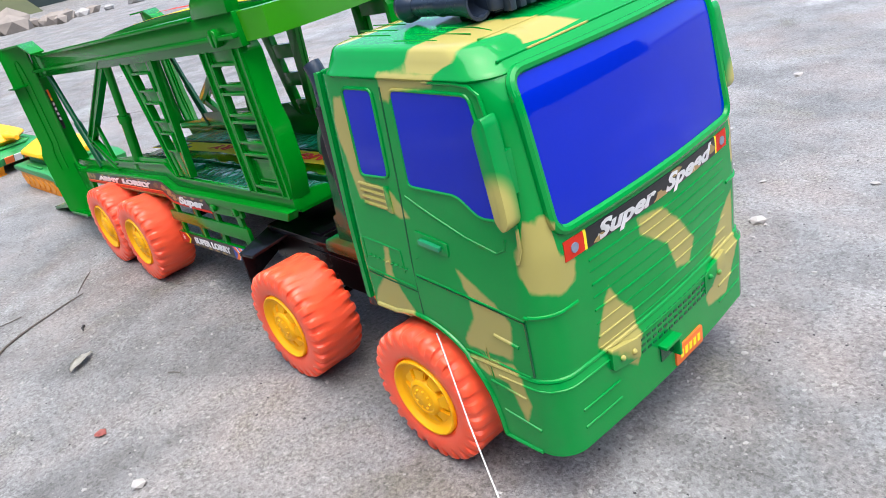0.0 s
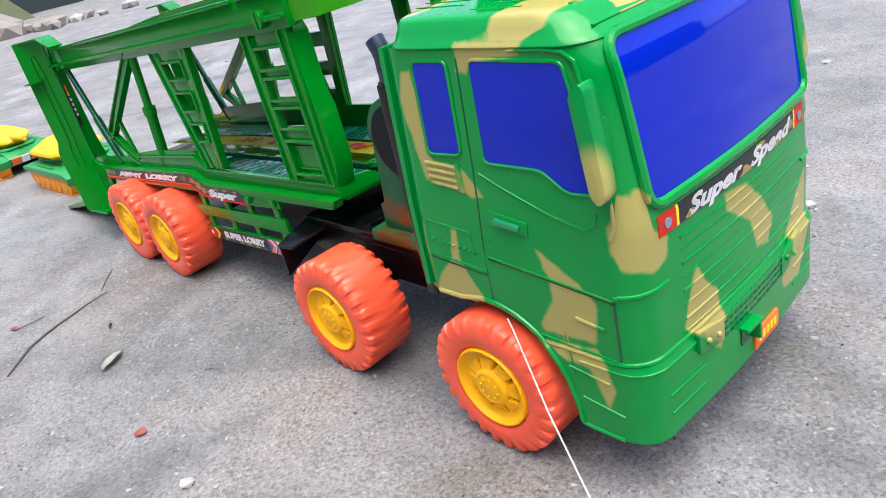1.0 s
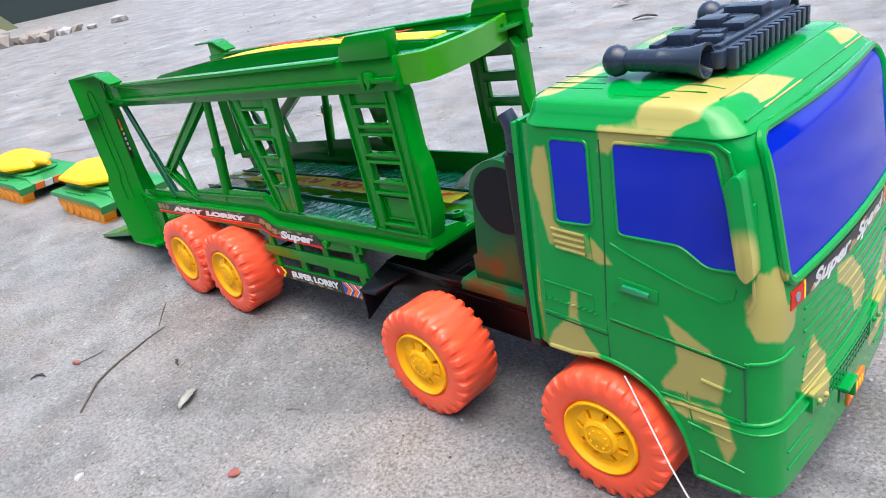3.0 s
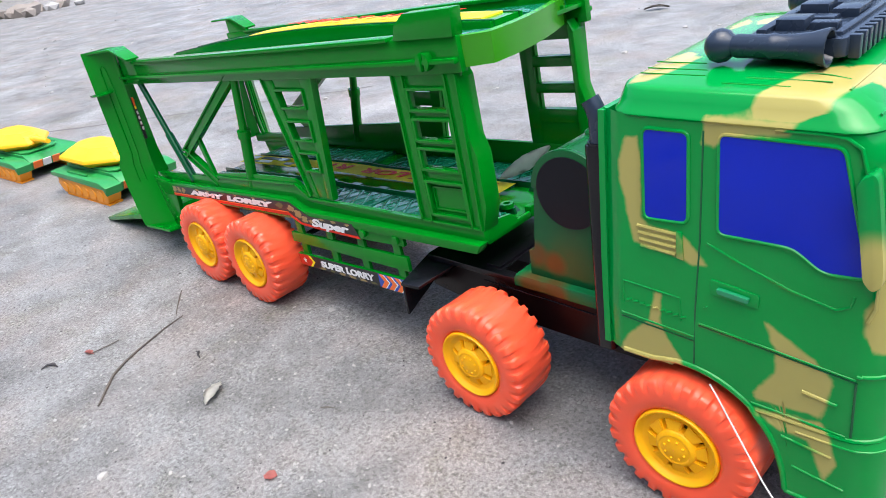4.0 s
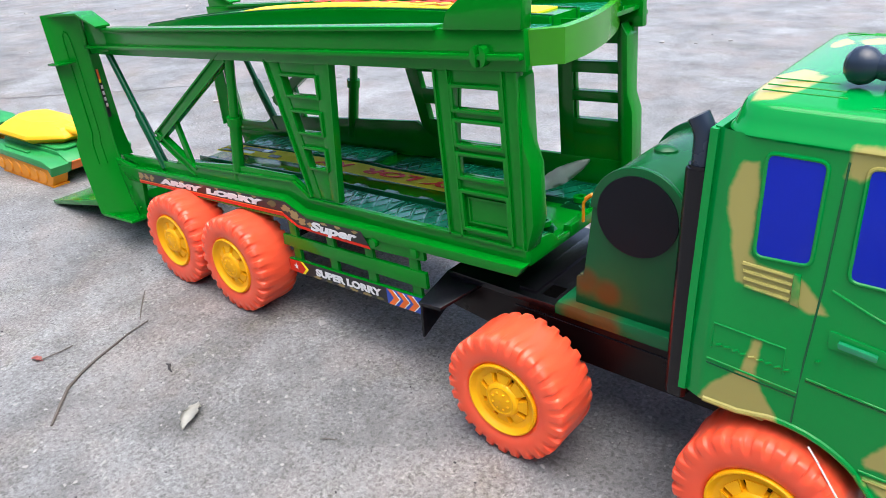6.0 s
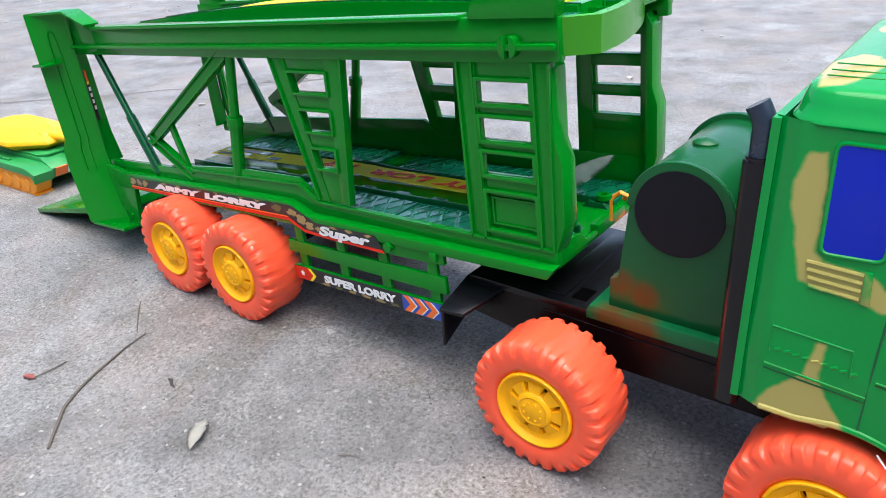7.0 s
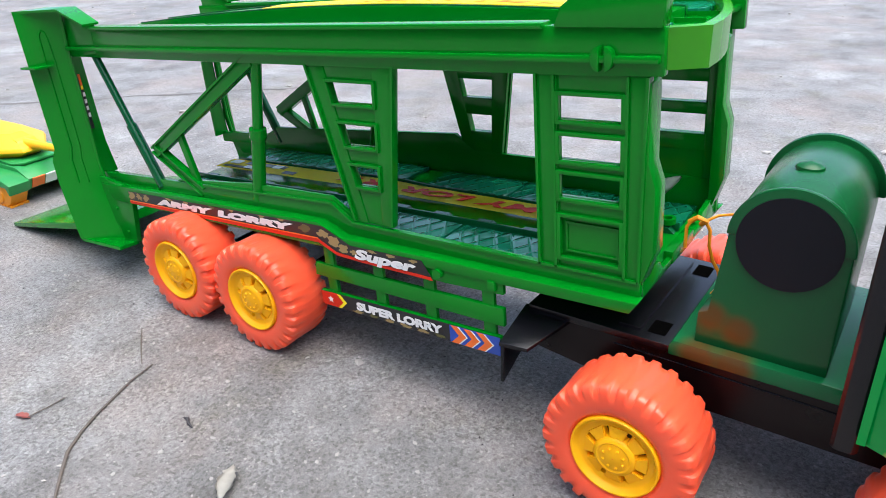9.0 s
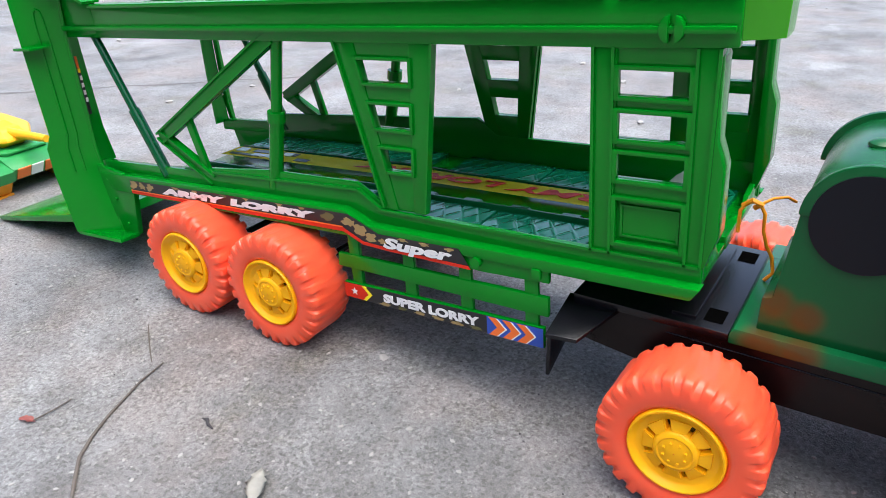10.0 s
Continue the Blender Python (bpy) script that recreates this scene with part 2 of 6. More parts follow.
def rim_mesh():
    bm = bmesh.new()
    # flat lip, dished ring, pocket ring and the raised boss with its cap
    lathe(bm, [(0.006, 0.0209), (0.0004, 0.0209), (-0.0002, 0.0205), (-0.0002, 0.0198), (0.0006, 0.0190), (0.0022, 0.0182), (0.0030, 0.0172), (0.0030, 0.0152), (0.0034, 0.0146),
               (0.0054, 0.0142), (0.0054, 0.0106), (0.0026, 0.0102), (0.0010, 0.0098), (0.0002, 0.0090), (-0.0002, 0.0078), (0.0002, 0.0071), (0.0000, 0.0060), (-0.0006, 0.0036), (-0.0008, 0.0003)], 64)

    def join(seg):
        tmp = bpy.data.meshes.new("tmp")
        seg.to_mesh(tmp)
        seg.free()
        bm.from_mesh(tmp)
        bpy.data.meshes.remove(tmp)
    for k in range(8):
        a = k * math.tau / 8 + 0.2
        seg = bmesh.new()
        # short wide webs bridge the boss and the dish, with a pocket between each two
        top = [(0.0092, 0.0012), (0.0112, 0.0016), (0.0134, 0.0022), (0.0152, 0.0028)]
        half = [0.0029, 0.0035, 0.0043, 0.0050]
        rows = [[seg.verts.new((r, y, -h)), seg.verts.new((r, y, h)), seg.verts.new((r, 0.0069, h * 1.05)), seg.verts.new((r, 0.0069, -h * 1.05))] for (r, y), h in zip(top, half)]
        for p, q in zip(rows, rows[1:]):
            for m in range(4):
                seg.faces.new((p[m], p[(m + 1) % 4], q[(m + 1) % 4], q[m]))
        seg.faces.new(rows[0][::-1])
        seg.faces.new(rows[-1])
        bmesh.ops.recalc_face_normals(seg, faces=seg.faces)
        bmesh.ops.bevel(seg, geom=[e for e in seg.edges if e.calc_face_angle(0) > 0.6], offset=0.0006, segments=2, affect="EDGES")
        bmesh.ops.rotate(seg, verts=seg.verts, matrix=Matrix.Rotation(-a, 3, "Y"))
        join(seg)
        b = a + math.tau / 16
        join(tube(bmesh.new(), (0.0050 * math.cos(b), 0.0006, 0.0050 * math.sin(b)), (0.0050 * math.cos(b), -0.0011, 0.0050 * math.sin(b)), 0.0008, 0.0005, 8))
    return mesh_of("rim", bm, YELLOW, 40)


# black slips on the pocket floor paint the shade of small holes
def holes_mesh():
    bm = bmesh.new()
    for k in range(8):
        a = (k + 0.5) * math.tau / 8 + 0.2
        c, s = math.cos(a), math.sin(a)
        pts = [(0.0110, -0.0008), (0.0138, -0.0010), (0.0138, 0.0010), (0.0110, 0.0008)]
        prism(bm, [(x * c - z * s, x * s + z * c) for x, z in pts], 0.0050, 0.0060)
    return mesh_of("slots", bm, BLACK)


TYRE, RIM, SLOTS = tyre_mesh(), rim_mesh(), holes_mesh()


def wheel(parent, x, y, z, far=False, turn=0.0):
    """A wheel part with its tyre and rim; far ones face the other way."""
    w = new("wheel", TYRE)
    w.parent = parent
    w.matrix_basis = pose(x, y, z, 0, 0, 180 if far else 0) @ pose(0, 0, 0, 0, turn, 0)
    tagged(w, "orange knobbly soft plastic wheel with a yellow hub")
    r = new("rim", RIM)
    r.parent = w
    tagged(r, "yellow plastic hub with eight spokes")
    s = new("hub_slot_shade", SLOTS)
    s.parent = w
    return w


def axle(parent, x, y0, y1, z):
    part("axle", tube(bmesh.new(), (x, y0, z), (x, y1, z), 0.0022, 0.0022, 10), BLACK, parent, "thin dark axle rod")


# ---- trailer: a car transporter, pitched up a little to the front ----
PITCH = radians(3.4)
NEAR, FAR, MID = 0.034, 0.154, 0.094
trailer = thing("toy_trailer", pose(0, 0, 0, 0, -3.4, 0), "green plastic two-deck toy car transporter trailer with ladder sides", "toy trailer")


def local(x, z):
    return x * math.cos(PITCH) + z * math.sin(PITCH), -x * math.sin(PITCH) + z * math.cos(PITCH)


def both(fn):
    """Runs fn(flip) for the near and the far side; flip maps a depth to its side."""
    fn(lambda v: v)
    fn(lambda v: 2 * MID - v)


def trailer_side(s):
    T = 0.0045
    a, b = s(NEAR), s(NEAR + T)
    # sill with its step and the lip that stands out below
    sill = [(-0.424, 0.1075), (-0.184, 0.1165), (-0.170, 0.1068), (-0.001, 0.1055), (-0.001, 0.0965), (-0.174, 0.0975), (-0.192, 0.1035), (-0.424, 0.0985)]
    part("side_sill", prism(bmesh.new(), sill, a, b), GREEN, trailer, bevel=0.0008)
    lip = [(-0.417, 0.1010), (-0.192, 0.1060), (-0.174, 0.0990), (0.0005, 0.0985), (-0.0035, 0.0925), (-0.1745, 0.0925), (-0.193, 0.0905), (-0.404, 0.0885)]
    part("sill_lip", prism(bmesh.new(), lip, s(0.0275), s(NEAR + 0.0015)), GREEN, trailer, bevel=0.0009)
    if s(0.0) > 0.0:
        wall = [(-0.372, 0.1060), (-0.352, 0.1170), (-0.1755, 0.1270), (-0.161, 0.1166), (-0.003, 0.1160), (-0.003, 0.0985), (-0.372, 0.0985)]
        part("inner_wall", prism(bmesh.new(), wall, s(NEAR + 0.0015), s(NEAR + 0.0048)), GREEN, trailer, bevel=0.0006)
    else:
        wall = [(-0.345, 0.1000), (-0.330, 0.1120), (-0.251, 0.1190), (-0.186, 0.1200), (-0.1665, 0.1085), (-0.160, 0.1000)]
        part("inner_wall", prism(bmesh.new(), wall, s(NEAR + 0.0015), s(NEAR + 0.0040)), GREEN, trailer, bevel=0.0006)
    # front ladder pillar
    bm = bmesh.new()
    prism(bm, [(-0.0505, 0.105), (-0.0505, 0.200), (-0.040, 0.200), (-0.0405, 0.105)], a, b)
    prism(bm, [(-0.0095, 0.105), (-0.0095, 0.200), (0.0005, 0.200), (-0.0015, 0.105)], a, b)
    part("front_pillar", bm, GREEN, trailer, bevel=0.0006)
    part("front_flange", prism(bmesh.new(), [(-0.0035, 0.104), (-0.003, 0.200), (0.0008, 0.193), (0.0008, 0.16), (0.004, 0.15), (0.004, 0.12), (-0.001, 0.104)], s(NEAR + 0.0005), s(NEAR + 0.013)), GREEN, trailer, bevel=0.0005)
    holes = [(0.1765, 0.187), (0.1585, 0.1695), (0.1410, 0.152), (0.1120, 0.1315)]
    edges = [0.200] + [z for h in holes[::1] for z in (h[1], h[0])] + [0.105]
    for hi, lo in zip(edges[0::2], edges[1::2]):
        part("rung", prism(bmesh.new(), [(-0.0407, lo), (-0.0407, hi), (-0.0093, hi), (-0.0093, lo)], a + (b - a) * 0.12, b), GREEN, trailer, bevel=0.0005)
    for lo, hi in holes:
        bm = bmesh.new()
        f0, f1 = s(NEAR - 0.0012), s(NEAR + 0.002)
        for q in ([(-0.0410, lo - 0.002), (-0.0410, hi + 0.002), (-0.0390, hi + 0.002), (-0.0390, lo - 0.002)],
                  [(-0.0110, lo - 0.002), (-0.0110, hi + 0.002), (-0.0090, hi + 0.002), (-0.0090, lo - 0.002)],
                  [(-0.0392, lo - 0.002), (-0.0392, lo), (-0.0108, lo), (-0.0108, lo - 0.002)],
                  [(-0.0392, hi), (-0.0392, hi + 0.002), (-0.0108, hi + 0.002), (-0.0108, hi)]):
            prism(bm, q, f0, f1)
        part("opening_rim", bm, GREEN, trailer, bevel=0.0004)
    part("closed_panel", prism(bmesh.new(), [(-0.0405, 0.1115), (-0.0405, 0.1320), (-0.0095, 0.1320), (-0.0095, 0.1115)], s(NEAR + 0.0022), s(NEAR + 0.0040)), GREEN, trailer)
    bm = bmesh.new()
    for q in ((-0.0375, -0.0365, 0.1140, 0.1290), (-0.0130, -0.0120, 0.1140, 0.1290), (-0.0366, -0.0129, 0.1280, 0.1290), (-0.0366, -0.0129, 0.1140, 0.1150)):
        prism(bm, [(q[0], q[2]), (q[0], q[3]), (q[1], q[3]), (q[1], q[2])], s(NEAR + 0.0012), s(NEAR + 0.0026))
    part("panel_frame", bm, GREEN, trailer)
    # middle pillar, narrower towards the sill
    def left(w):
        return -0.1668 + (w - 0.110) / 0.085 * -0.021
    def right(w):
        return -0.1400 + (w - 0.110) / 0.085 * 0.0115
    holes = [(0.1755, 0.1865), (0.1525, 0.1645), (0.1300, 0.1415)]
    bm = bmesh.new()
    prism(bm, [(left(0.108), 0.108), (left(0.2), 0.2), (left(0.2) + 0.0125, 0.2), (left(0.108) + 0.0085, 0.108)], a, b)
    prism(bm, [(right(0.108) - 0.0075, 0.108), (right(0.2) - 0.0140, 0.2), (right(0.2), 0.2), (right(0.108), 0.108)], a, b)
    part("middle_pillar", bm, GREEN, trailer, bevel=0.0006)
    def hl(w):
        return left(w) + 0.0085 + (w - 0.108) / 0.092 * 0.004
    def hr(w):
        return right(w) - 0.0075 - (w - 0.108) / 0.092 * 0.0065
    edges = [0.200] + [z for h in holes for z in (h[1], h[0])] + [0.108]
    for hi, lo in zip(edges[0::2], edges[1::2]):
        part("rung", prism(bmesh.new(), [(hl(lo) - 0.0003, lo), (hl(hi) - 0.0003, hi), (hr(hi) + 0.0003, hi), (hr(lo) + 0.0003, lo)], a + (b - a) * 0.12, b), GREEN, trailer, bevel=0.0004)
    for lo, hi in holes:
        bm = bmesh.new()
        f0, f1 = s(NEAR - 0.0012), s(NEAR + 0.002)
        lo2, hi2 = lo - 0.0018, hi + 0.0018
        prism(bm, [(hl(lo2) - 0.0018, lo2), (hl(hi2) - 0.0018, hi2), (hl(hi2), hi2), (hl(lo2), lo2)], f0, f1)
        prism(bm, [(hr(lo2), lo2), (hr(hi2), hi2), (hr(hi2) + 0.0018, hi2), (hr(lo2) + 0.0018, lo2)], f0, f1)
        prism(bm, [(hl(lo2) - 0.0001, lo2), (hl(lo) - 0.0001, lo), (hr(lo) + 0.0001, lo), (hr(lo2) + 0.0001, lo2)], f0, f1)
        prism(bm, [(hl(hi) - 0.0001, hi), (hl(hi2) - 0.0001, hi2), (hr(hi2) + 0.0001, hi2), (hr(hi) + 0.0001, hi)], f0, f1)
        part("opening_rim", bm, GREEN, trailer, bevel=0.0004)
    # bent brace, strut and ram behind the middle pillar
    bm = bmesh.new()
    bar(bm, (-0.232, 0.197), (-0.347, 0.130), 0.0085, a, b)
    bar(bm, (-0.3475, 0.133), (-0.302, 0.107), 0.0075, s(NEAR + 0.0004), s(NEAR + 0.0041))
    bar(bm, (-0.318, 0.148), (-0.308, 0.110), 0.0055, s(NEAR + 0.0008), s(NEAR + 0.0037))
    brace = part("bent_brace", bm, GREEN, trailer, bevel=0.0005)
    bm = bmesh.new()
    f0, f1 = s(NEAR - 0.0013), s(NEAR + 0.001)
    for d in (-0.0036, 0.0036):
        bar(bm, (-0.232 - d * 0.5, 0.197 + d * 0.87), (-0.347 - d * 0.5, 0.130 + d * 0.87), 0.0013, f0, f1)
        bar(bm, (-0.3475 + d * 0.42, 0.133 + d * 0.75), (-0.302 + d * 0.42, 0.107 + d * 0.75), 0.0012, f0, f1)
    part("brace_bead", bm, GREEN, brace)
    bm = bmesh.new()
    for u0, u1 in ((-0.0502, -0.0500), (-0.0416, -0.0415), (-0.0084, -0.0084), (-0.0018, -0.0002)):
        bar(bm, (u0, 0.1055), (u1, 0.1960), 0.0013, f0, f1)
    for f in (left, right):
        bar(bm, (f(0.109), 0.109), (f(0.196), 0.196), 0.0014, f0, f1)
    bar(bm, (-0.300, 0.1125), (-0.184, 0.1168), 0.0014, f0, f1)
    bar(bm, (-0.184, 0.1168), (-0.169, 0.1070), 0.0014, f0, f1)
    bar(bm, (-0.169, 0.1070), (-0.002, 0.1058), 0.0014, f0, f1)
    part("frame_bead", bm, GREEN, trailer)
    bm = bmesh.new()
    y = s(NEAR + 0.003)
    tube(bm, (-0.2505, y, 0.108), (-0.2400, y, 0.150), 0.0042, 0.0042)
    tube(bm, (-0.2405, y, 0.149), (-0.2395, y, 0.155), 0.0052, 0.0052)
    tube(bm, (-0.2395, y, 0.154), (-0.2290, y, 0.199), 0.0032, 0.0032)
    part("lift_ram", bm, GREEN, trailer)
    bm = bmesh.new()
    y = s(NEAR + 0.002)
    tube(bm, (-0.3935, y, 0.196), (-0.3700, y, 0.146), 0.0026, 0.0026, 12)
    tube(bm, (-0.3705, y, 0.147), (-0.3500, y, 0.104), 0.0036, 0.0036, 12)
    part("support_rod", bm, DARK_GREEN, trailer)
    # top rail with a raised wing in front
    bm = bmesh.new()
    prism(bm, [(-0.420, 0.1930), (-0.420, 0.2125), (-0.385, 0.2125), (-0.045, 0.2155), (0.006, 0.2155), (0.006, 0.1965), (-0.03, 0.1955)], s(NEAR - 0.001), b)
    part("top_rail", bm, GREEN, trailer, bevel=0.0009)
    part("rail_bead", prism(bmesh.new(), [(-0.418, 0.1978), (-0.418, 0.2008), (0.005, 0.2048), (0.005, 0.2018)], s(NEAR - 0.0045), s(NEAR)), GREEN, trailer, bevel=0.0008)
    part("rail_cap", prism(bmesh.new(), [(-0.385, 0.2115), (-0.385, 0.2140), (-0.045, 0.2170), (-0.045, 0.2145)], s(NEAR - 0.0035), s(NEAR + 0.006)), GREEN, trailer, bevel=0.0008)
    part("front_wing", prism(bmesh.new(), [(-0.040, 0.2150), (-0.0365, 0.2235), (-0.0285, 0.2290), (0.0072, 0.2295), (0.0055, 0.2150)], s(NEAR - 0.003), s(NEAR + 0.0055)), GREEN, trailer, bevel=0.001)
    bm = bmesh.new()
    y0, y1 = s(NEAR - 0.0055), s(NEAR - 0.0005)
    for k in (-1, 1):
        pts = [(-0.0180 + k * (0.0011 + 0.0038 * math.sin(q * math.pi / 8)), 0.2034 + 0.0052 * math.cos(q * math.pi / 8)) for q in range(9)]
        prism(bm, pts if k > 0 else pts[::-1], y0, y1)
    part("pivot_peg", bm, GREEN, trailer, "split round pivot peg on the rail", bevel=0.0008)
    # rear post: a tall channel board, flared outwards, with a long pressed loop and an inner face
    edge = [(-0.4434, 0.0149, 0.2253), (-0.4425, 0.0145, 0.1900), (-0.4405, 0.0138, 0.1290), (-0.4435, 0.0112, 0.1200), (-0.4435, 0.0110, 0.1020), (-0.4378, 0.0114, 0.0582)]
    root = [(-0.4150, 0.0318, 0.2250), (-0.4220, 0.0335, 0.1900), (-0.4230, 0.0335, 0.1290), (-0.4230, 0.0335, 0.1200), (-0.4200, 0.0330, 0.1020), (-0.4110, 0.0300, 0.0560)]

    def sheet(a, b, thick, n=4):
        """A thin board between two edge lines."""
        bm = bmesh.new()
        cols = [[bm.verts.new((e[0] + (r[0] - e[0]) * k / n, s(e[1] + (r[1] - e[1]) * k / n), e[2] + (r[2] - e[2]) * k / n)) for k in range(n + 1)] for e, r in zip(a, b)]
        for c0, c1 in zip(cols, cols[1:]):
            for k in range(n):
                bm.faces.new((c0[k], c0[k + 1], c1[k + 1], c1[k]))
        bmesh.ops.recalc_face_normals(bm, faces=bm.faces)
        bmesh.ops.solidify(bm, geom=bm.faces[:], thickness=thick)
        return bm
    post = part("rear_post", sheet(edge, root, 0.0022), GREEN, trailer, "tall green flared rear post board")

    def across(f, up, rows=slice(None)):
        return [(e[0] + (r[0] - e[0]) * f + up, s(e[1] + (r[1] - e[1]) * f - up * 0.5), e[2] + (r[2] - e[2]) * f) for e, r in list(zip(edge, root))[rows]]
    part("post_bead", sweep(bmesh.new(), across(0.0, 0.0008), 0.0012, 8), GREEN, post)
    part("post_bead", sweep(bmesh.new(), across(1.0, 0.0024), 0.0013, 8), GREEN, post)
    top = [Vector(across(f, 0.0024)[0]).lerp(Vector(across(f, 0.0024)[1]), g) for f, g in ((0.40, 0.55), (0.42, 0.42), (0.48, 0.36), (0.55, 0.40), (0.58, 0.55))]
    loop = across(0.62, 0.0024, slice(1, 5))[::-1] + top[::-1] + across(0.40, 0.0024, slice(1, 5))
    part("post_loop", sweep(bmesh.new(), loop, 0.0008, 8), GREEN, post, "long pressed loop on the post")
    # the inner face looks forwards, with a narrow printed strip
    inner = [(-0.4245, 0.0335, 0.1930), (-0.4250, 0.0335, 0.1290), (-0.4235, 0.0335, 0.1050)]
    deep = [(-0.4260, 0.0425, 0.1930), (-0.4265, 0.0440, 0.1290), (-0.4240, 0.0460, 0.1050)]
    part("post_return", sheet(inner, deep, 0.002), GREEN, post)
    if s(0.0) == 0.0:
        strip = [[(x + 0.0012, y + d, z) for x, y, z in ((-0.4238, 0.0335, 0.1800), (-0.4240, 0.0335, 0.1400))] for d in (0.0012, 0.0042)]
        st = part("post_sticker", sheet(strip[0], strip[1], 0.0004, 1), BLACK_INK, post, "narrow printed strip with faded marks")
        for z0, z1, m in ((0.1800, 0.1720, ORANGE_INK), (0.1718, 0.1690, YELLOW_INK), (0.1670, 0.1640, WHITE), (0.1620, 0.1590, WHITE), (0.1570, 0.1540, WHITE), (0.1520, 0.1490, WHITE)):
            part("printed_bar", sheet([(-0.4216, 0.0353, z0), (-0.4218, 0.0353, z1)], [(-0.4216, 0.0370, z0), (-0.4218, 0.0370, z1)], 0.0003, 1), m, st)
    # cap, sloping down to the rail
    cap0 = [(-0.4445, 0.0142, 0.2262), (-0.4045, 0.0240, 0.2262), (-0.3818, 0.0265, 0.2160)]
    cap1 = [(-0.4420, 0.0385, 0.2262), (-0.4045, 0.0385, 0.2262), (-0.3818, 0.0385, 0.2160)]
    part("post_cap", sheet(cap0, cap1, 0.0016), GREEN, post)
    cheek = [(-0.4172, 0.2245), (-0.4045, 0.2255), (-0.3850, 0.2165), (-0.3850, 0.1960), (-0.4172, 0.1930)]
    part("post_cheek", prism(bmesh.new(), cheek, s(NEAR - 0.0012), s(NEAR + 0.003)), GREEN, post, bevel=0.0005)
    part("post_stop", prism(bmesh.new(), [(-0.4450, 0.1874), (-0.4450, 0.1892), (-0.4250, 0.1898), (-0.4250, 0.1880)], s(0.0086), s(0.0230)), GREEN, post, bevel=0.0004)
    foot0 = [(-0.4378, 0.0114, 0.0582), (-0.3885, 0.0125, 0.0590)]
    foot1 = [(-0.4090, 0.0300, 0.0560), (-0.3920, 0.0300, 0.0570)]
    part("post_foot", sheet(foot0, foot1, 0.0022), GREEN, post)


both(trailer_side)

# the lower deck, with two treads, low ribs and a front apron
part("lower_deck", prism(bmesh.new(), [(-0.366, 0.0969), (-0.196, 0.0995), (-0.175, 0.0985), (-0.002, 0.0975), (-0.002, 0.0945), (-0.176, 0.0955), (-0.196, 0.0965), (-0.366, 0.0939)], NEAR + 0.004, FAR - 0.004), GREEN, trailer, bevel=0.0004)

# wheels under the trailer
for x in (-0.2420, -0.3175):
    u, w = local(x, R + swell(x, 0.03) + 0.0003)
    wheel(trailer, u, 0.006, w, False, 17 if x < -0.3 else 3)
    wheel(trailer, u, 2 * MID - 0.006, w, True, 8)
    axle(trailer, u, 0.02, 2 * MID - 0.02, w)

# the upper deck
part("upper_deck", prism(bmesh.new(), [(-0.42, 0.2035), (0.004, 0.2085), (0.004, 0.2060), (-0.42, 0.2010)], NEAR + 0.004, FAR - 0.004), GREEN, trailer, bevel=0.0004)
bm = bmesh.new()
cols = []
for k in range(13):
    f = k / 12
    y = NEAR + 0.010 + f * (FAR - NEAR - 0.020)
    x = 0.0195 - 0.030 * max(0.0, f - 0.12) ** 1.6
    cols.append((x, y))
cols = [(0.004, NEAR + 0.0015)] + cols + [(-0.012, FAR - 0.0015)]
rows = [[bm.verts.new((x + dx, y, z)) for x, y in cols] for dx, z in ((0, 0.1985), (0.0008, 0.2145), (-0.003, 0.2150), (-0.0045, 0.2075), (-0.003, 0.1985))]
for r0, r1 in zip(rows, rows[1:] + rows[:1]):
    for k in range(len(cols) - 1):
        bm.faces.new((r0[k], r0[k + 1], r1[k + 1], r1[k]))
bm.faces.new([r[0] for r in rows])
bm.faces.new([r[-1] for r in rows][::-1])
part("deck_apron", bm, LIT_GREEN, trailer, "curved front lip of the upper deck, its green brightened as if lit through")

# the ramp let down to the ground behind
ramp = [local(-0.435, 0.040), local(-0.430, 0.034), local(-0.592, 0.0005), local(-0.594, 0.004)]
part("ramp", prism(bmesh.new(), ramp, NEAR - 0.006, FAR + 0.006), GREEN, trailer, "green loading ramp let down to the ground", bevel=0.0006)

# ---- tractor ----
truck = thing("toy_truck", pose(0, 0, 0), "green and pale yellow camouflage toy lorry tractor with blue windows", "toy truck")
YC = 0.0865
for x in (0.127, 0.0):
    wheel(truck, x, -0.0015, R, False, 5 if x else 12)
    wheel(truck, x, 0.181, R, True, 9)
    axle(truck, x, 0.02, 2 * YC - 0.02, R)
bm = bmesh.new()
prism(bm, [(-0.066, 0.050), (-0.066, 0.0705), (0.195, 0.0705), (0.195, 0.044), (-0.02, 0.044)], 0.042, 2 * YC - 0.042)
part("chassis", bm, MAROON, truck, "dark maroon black chassis frame", bevel=0.001)

# cab shell: rounded box swept level by level
X0, X1 = 0.0875, 0.2085
ARCH = (0.127, 0.0455)


def shell_level(z):
    """The half width, rear x, front x and corner radius of the cab at a height."""
    lean = max(0.0, (z - 0.10) / 0.09)
    half = 0.0790 - 0.0052 * lean
    front = X1 - (0.009 * max(0.0, (z - 0.124) / 0.066) if z > 0.124 else 0.0) - 26.0 * max(0.0, z - 0.178) ** 2 - (0.002 if z > 0.066 else 0.0)
    if z <= 0.066:
        half += 0.001
    return half, X0, front, 0.014


